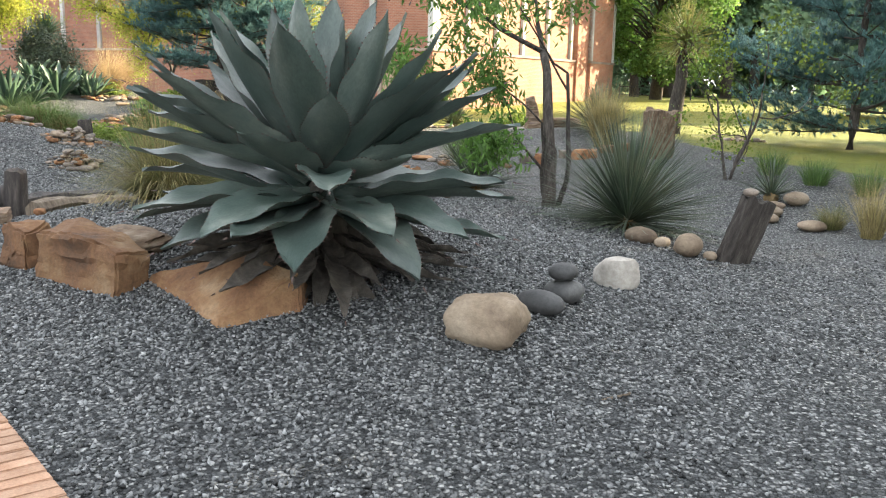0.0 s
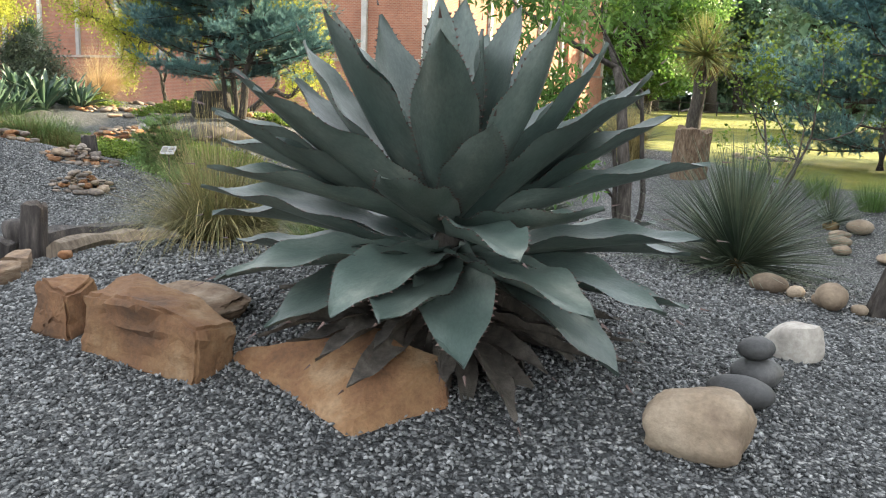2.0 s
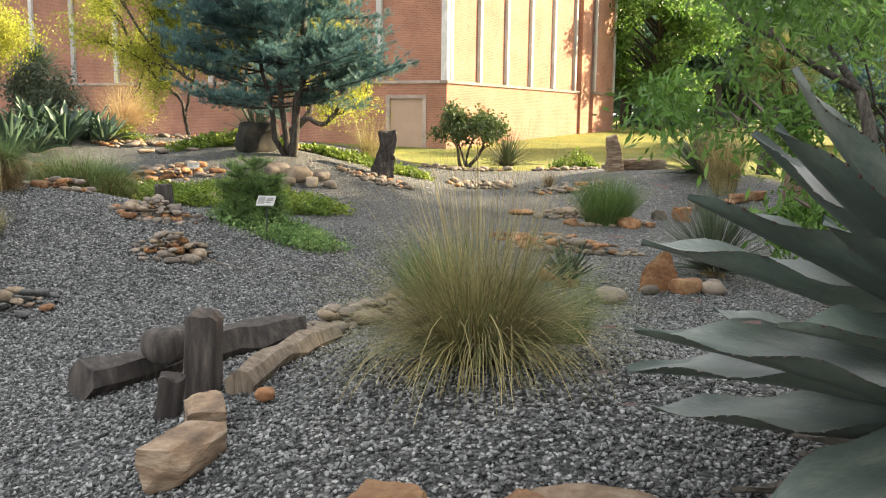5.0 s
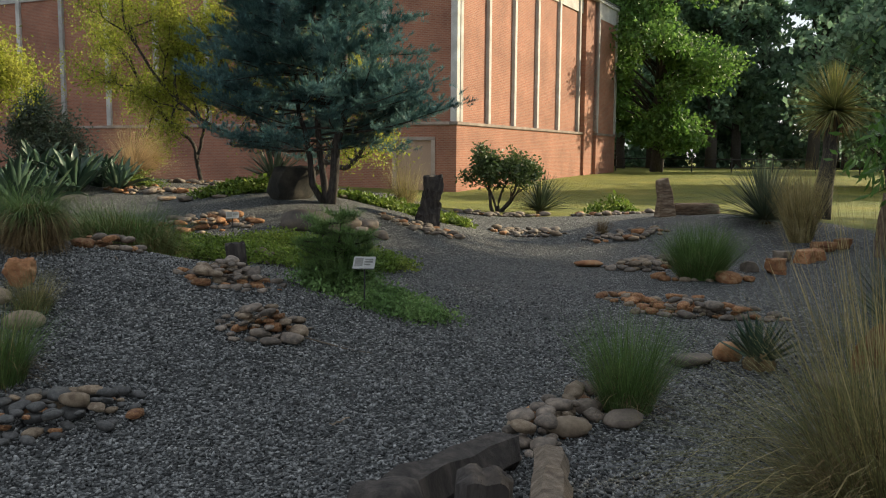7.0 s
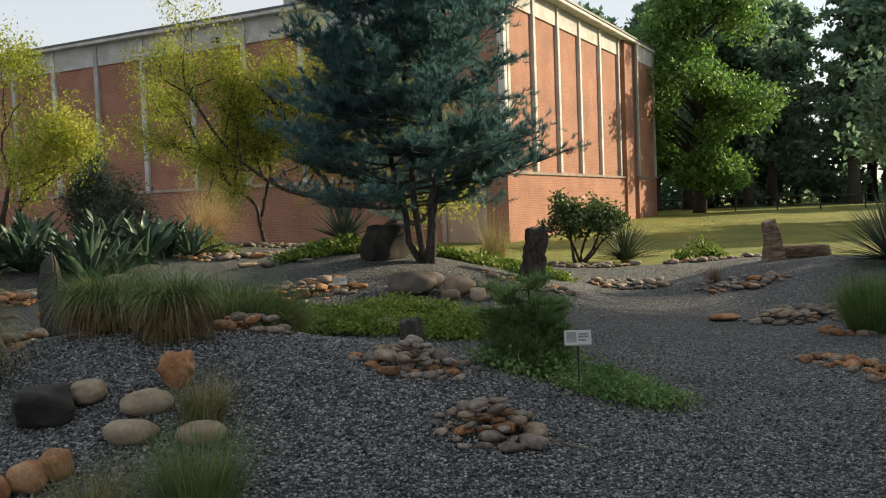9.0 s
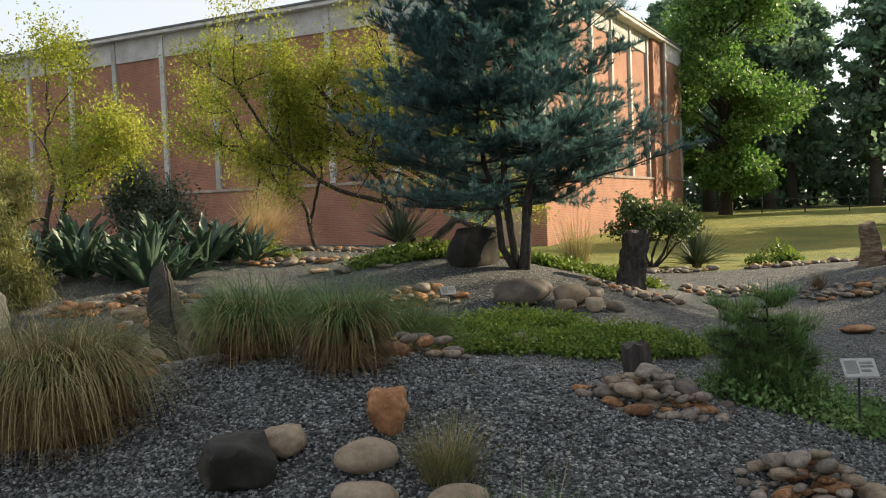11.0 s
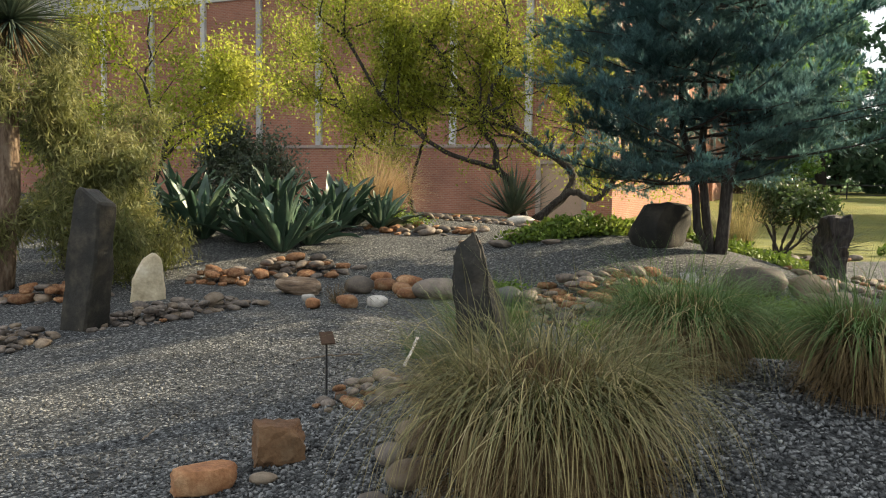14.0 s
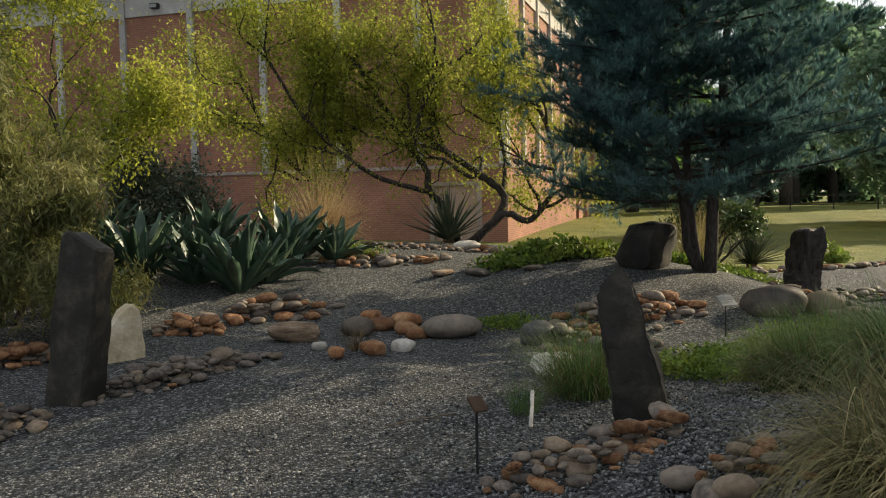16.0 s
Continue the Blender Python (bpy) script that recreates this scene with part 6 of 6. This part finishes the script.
def garden_timber():
    post("petrified_post", -3.62, 7.32, 0.17, 0.15, 0.46, "dark upright petrified-wood post", BOG, 1, (0, 3))
    post("petrified_post", -3.72, 7.08, 0.11, 0.11, 0.24, "short dark petrified-wood stub", BOG, 2, (0, 8))
    stone("dark_boulder", -3.9, 7.75, (0.28, 0.26, 0.20), BOG, 160, "round dark log end resting on a log", 0, rough=0.12, blocky=0.5, up=0.13)
    log("dark_log", (-4.3, 7.6, 0), (-3.35, 8.75, 0), 0.12, "dark weathered log lying on gravel", BOG, 3)
    log("pale_log", (-3.42, 7.2, 0), (-3.12, 8.7, 0), 0.075, "pale split log lying along the bed", SILVERWOOD, 4)
    post("leaning_log", 2.36, 7.0, 0.26, 0.20, 0.60, "grey weathered cut log leaning beside stones", BARK, 6, (8, 15), 20, "log")
    stone("cobble", 2.44, 6.92, (0.13, 0.11, 0.07), COBBLE, 161, "small cobble balanced on a leaning log", 0, 0, 0, "cobble", up=0.55)
    shard("dark_stump", [(-0.27, 0), (-0.2, 0.5), (-0.07, 0.97), (0.2, 1.0), (0.26, 0.72), (0.2, 0.4), (0.18, 0.0)], 0.4, -3.0, 21.0, "black craggy upright tree stump", BOG, 7, 0, 0, "stump", 0.06)
    post("cut_stump", 4.3, 18.0, 0.62, 0.55, 1.0, "thick cut brown palm stump", PALMBARK, 8, (0, 5), 0, "stump", 0.07)
    post("short_stump", -5.2, 12.75, 0.17, 0.15, 0.34, "short brown stump rising from a cairn", BOG, 9, (0, -5), 0, "stump")
    shard("dark_standing_stone", [(-0.21, 0), (-0.11, 0.7), (0.0, 1.33), (0.08, 1.36), (0.34, 1.22), (0.25, 0.6), (0.15, 0.0)], 0.30, -11.98, 17.2, "tall black squared standing stone leaning slightly", DARKSHARD, 10, -32, rough=0.014)
    log("white_branch", (-9.1, 15.1, 0), (-9.0, 15.35, 0), 0.012, "short bleached white branch on gravel", PALE, 11, 0.16, 6)


def label_plate(x, y, w, h, up, label, face, turn):
    s = base_of("plant_label", pose(x, y, high(x, y), 0, 0, turn), label, "plant label")
    part("stake", box(-0.006, 0.006, -0.006, 0.006, -0.06, up, 0.002), METAL, s)
    p = part("plate", box(-w / 2, w / 2, -0.006, 0.006, -h / 2, h / 2, 0.004), face, s)
    p.matrix_local = pose(0, -0.012, up, -48, 0, 0)
    if face is SIGNWHITE:
        for k, (a, b, c, d) in enumerate(((-0.42, -0.05, -0.30, 0.35), (0.02, 0.40, 0.18, 0.28), (0.02, 0.40, 0.0, 0.10), (0.02, 0.30, -0.22, -0.12))):
            q = part("print", box(a * w, b * w, -0.009, -0.0062, c * h, d * h), SIGNGREY, p)


def garden_labels():
    label_plate(-4.05, 12.25, 0.19, 0.14, 0.40, "white plant label plate on a short metal stake", SIGNWHITE, -10)
    label_plate(-6.1, 17.9, 0.19, 0.14, 0.35, "white plant label plate on a short metal stake", SIGNWHITE, 10)
    label_plate(-9.6, 14.5, 0.09, 0.10, 0.36, "small rusty plant label on a thin stake", RUST, 20)


def fence():
    f = base_of("fence", pose(0, 0, 0), "low black metal rail fence beyond the lawn", "fence", kind="structure")
    ax, ay, bx, by = 13.0, 67.0, 46.0, 50.0
    ang, L = math.degrees(math.atan2(by - ay, bx - ax)), math.hypot(bx - ax, by - ay)
    f.matrix_world = pose(ax, ay, 0.55, 0, 0, ang)
    n = 14
    for i in range(n + 1):
        part("post", box(L * i / n - 0.04, L * i / n + 0.04, -0.04, 0.04, -0.3, 1.15), METAL, f)
    for z in (0.35, 0.95):
        part("rail", box(0, L, -0.02, 0.02, z, z + 0.06), METAL, f)


garden_timber()
garden_labels()
fence()


# ---- brick path edge ----
def paving():
    p = base_of("pavement", pose(-1.66, 3.28, 0.0, 0, 0, 129), "tan clay brick path beside the gravel", "pavement", kind="structure")
    me = bpy.data.meshes.new("brick")
    bm = box(-0.112, 0.112, -0.036, 0.036, -0.06, 0.0, 0.005)
    bm.to_mesh(me)
    bm.free()
    me.materials.append(PAVER)
    rnd = random.Random(5)
    rest = []
    for i in range(-72, 17):
        for j in range(8):
            m = pose(i * 0.082, 0.115 + 0.232 * j, 0.075 + rnd.uniform(-0.004, 0.004), rnd.uniform(-1, 1), rnd.uniform(-1, 1), 90 + rnd.uniform(-1, 1))
            if j < 3:
                put("brick", me, p).matrix_local = m
            else:
                rest.append(m)
    bm = bmesh.new()
    for m in rest:
        bmesh.ops.create_cube(bm, size=1, matrix=m @ Matrix.Translation((0, 0, -0.03)) @ Matrix.Diagonal((0.222, 0.071, 0.06, 1)))
    tagged(part("brick_field", bm, PAVER, p), kind="stuff")
    part("bed", box(-5.95, 1.36, 0.0, 1.86, -0.2, 0.045), BARK, p, "sandy joint bed")


paving()


# ---- loose gravel ----
def loose_gravel():
    rng = np.random.default_rng(2)
    n = 150000
    t = rng.random(n)
    cx, cy = 0.7 - 10.9 * t, 2.1 + 10.4 * t
    off = rng.normal(size=n) * 2.5
    along = rng.normal(size=n) * 1.2
    x, y = cx + 0.72 * off + 0.5 * along, cy + 0.7 * off + 1.6 * np.abs(along)
    c, d = math.cos(radians(129)), math.sin(radians(129))
    px, py = c * (x + 1.66) + d * (y - 3.28), c * (y - 3.28) - d * (x + 1.66)
    keep = (lawn_side(x, y) < -0.3) & ~((py > -0.02) & (py < 1.9) & (px > -6.0) & (px < 1.4))
    x, y = x[keep], y[keep]
    n = len(x)
    V0 = np.array([(1, 0, 0), (-0.5, 0.8, 0), (-0.5, -0.8, 0), (0.1, 0.1, 0.7), (-0.1, -0.1, -0.5)])
    F0 = np.array([(0, 1, 3), (1, 2, 3), (2, 0, 3), (1, 0, 4), (2, 1, 4), (0, 2, 4)])
    q = rng.normal(size=(n, 4))
    q[:, 1:3] *= 0.45
    q /= np.linalg.norm(q, axis=1)[:, None]
    w, a, b, c = q.T
    R = np.stack([1 - 2 * (b * b + c * c), 2 * (a * b - c * w), 2 * (a * c + b * w), 2 * (a * b + c * w), 1 - 2 * (a * a + c * c), 2 * (b * c - a * w),
                  2 * (a * c - b * w), 2 * (b * c + a * w), 1 - 2 * (a * a + b * b)], -1).reshape(n, 3, 3)
    s = rng.uniform(0.008, 0.0195, n)
    shape = V0[None] * (1 + rng.normal(size=(n, 5, 3)) * 0.22)
    V = np.einsum("nij,nkj->nki", R, shape) * s[:, None, None]
    z = lie(x, y) + 0.022 * np.array([noise.fractal(Vector((i * 1.1, j * 1.1, 0)), 1.0, 2.0, 4) for i, j in zip(x, y)])
    V += np.stack([x, y, z + s * 0.25], -1)[:, None, :]
    F = (np.arange(n)[:, None, None] * 5 + F0[None]).reshape(-1, 3)
    tagged(put("loose_gravel", mesh_of("loose_gravel", V.reshape(-1, 3), F, GRAVEL)), "loose blue-grey crushed stone covering the beds and paths", "gravel", kind="stuff")


loose_gravel()


def litter():
    """Dry twigs and bleached stems lying on the gravel."""
    rng = random.Random(8)
    for x, y, l, turn in ((0.75, 3.85, 0.16, 25), (-3.95, 11.0, 0.55, 160), (-2.2, 3.9, 0.12, 60), (-9.9, 15.6, 0.5, 10), (-6.2, 12.6, 0.18, 120), (-4.2, 9.6, 0.14, 40), (-8.0, 15.2, 0.2, 80), (0.2, 6.9, 0.15, 100), (-7.6, 10.9, 0.16, 15), (-10.6, 14.0, 0.14, 75)):
        a = radians(turn)
        log("dry_twig", (x, y, 0), (x + l * math.cos(a), y + l * math.sin(a), 0), 0.006, "thin dry twig lying on the gravel", SILVERWOOD, rng.randrange(99), 0.01, 5)


litter()
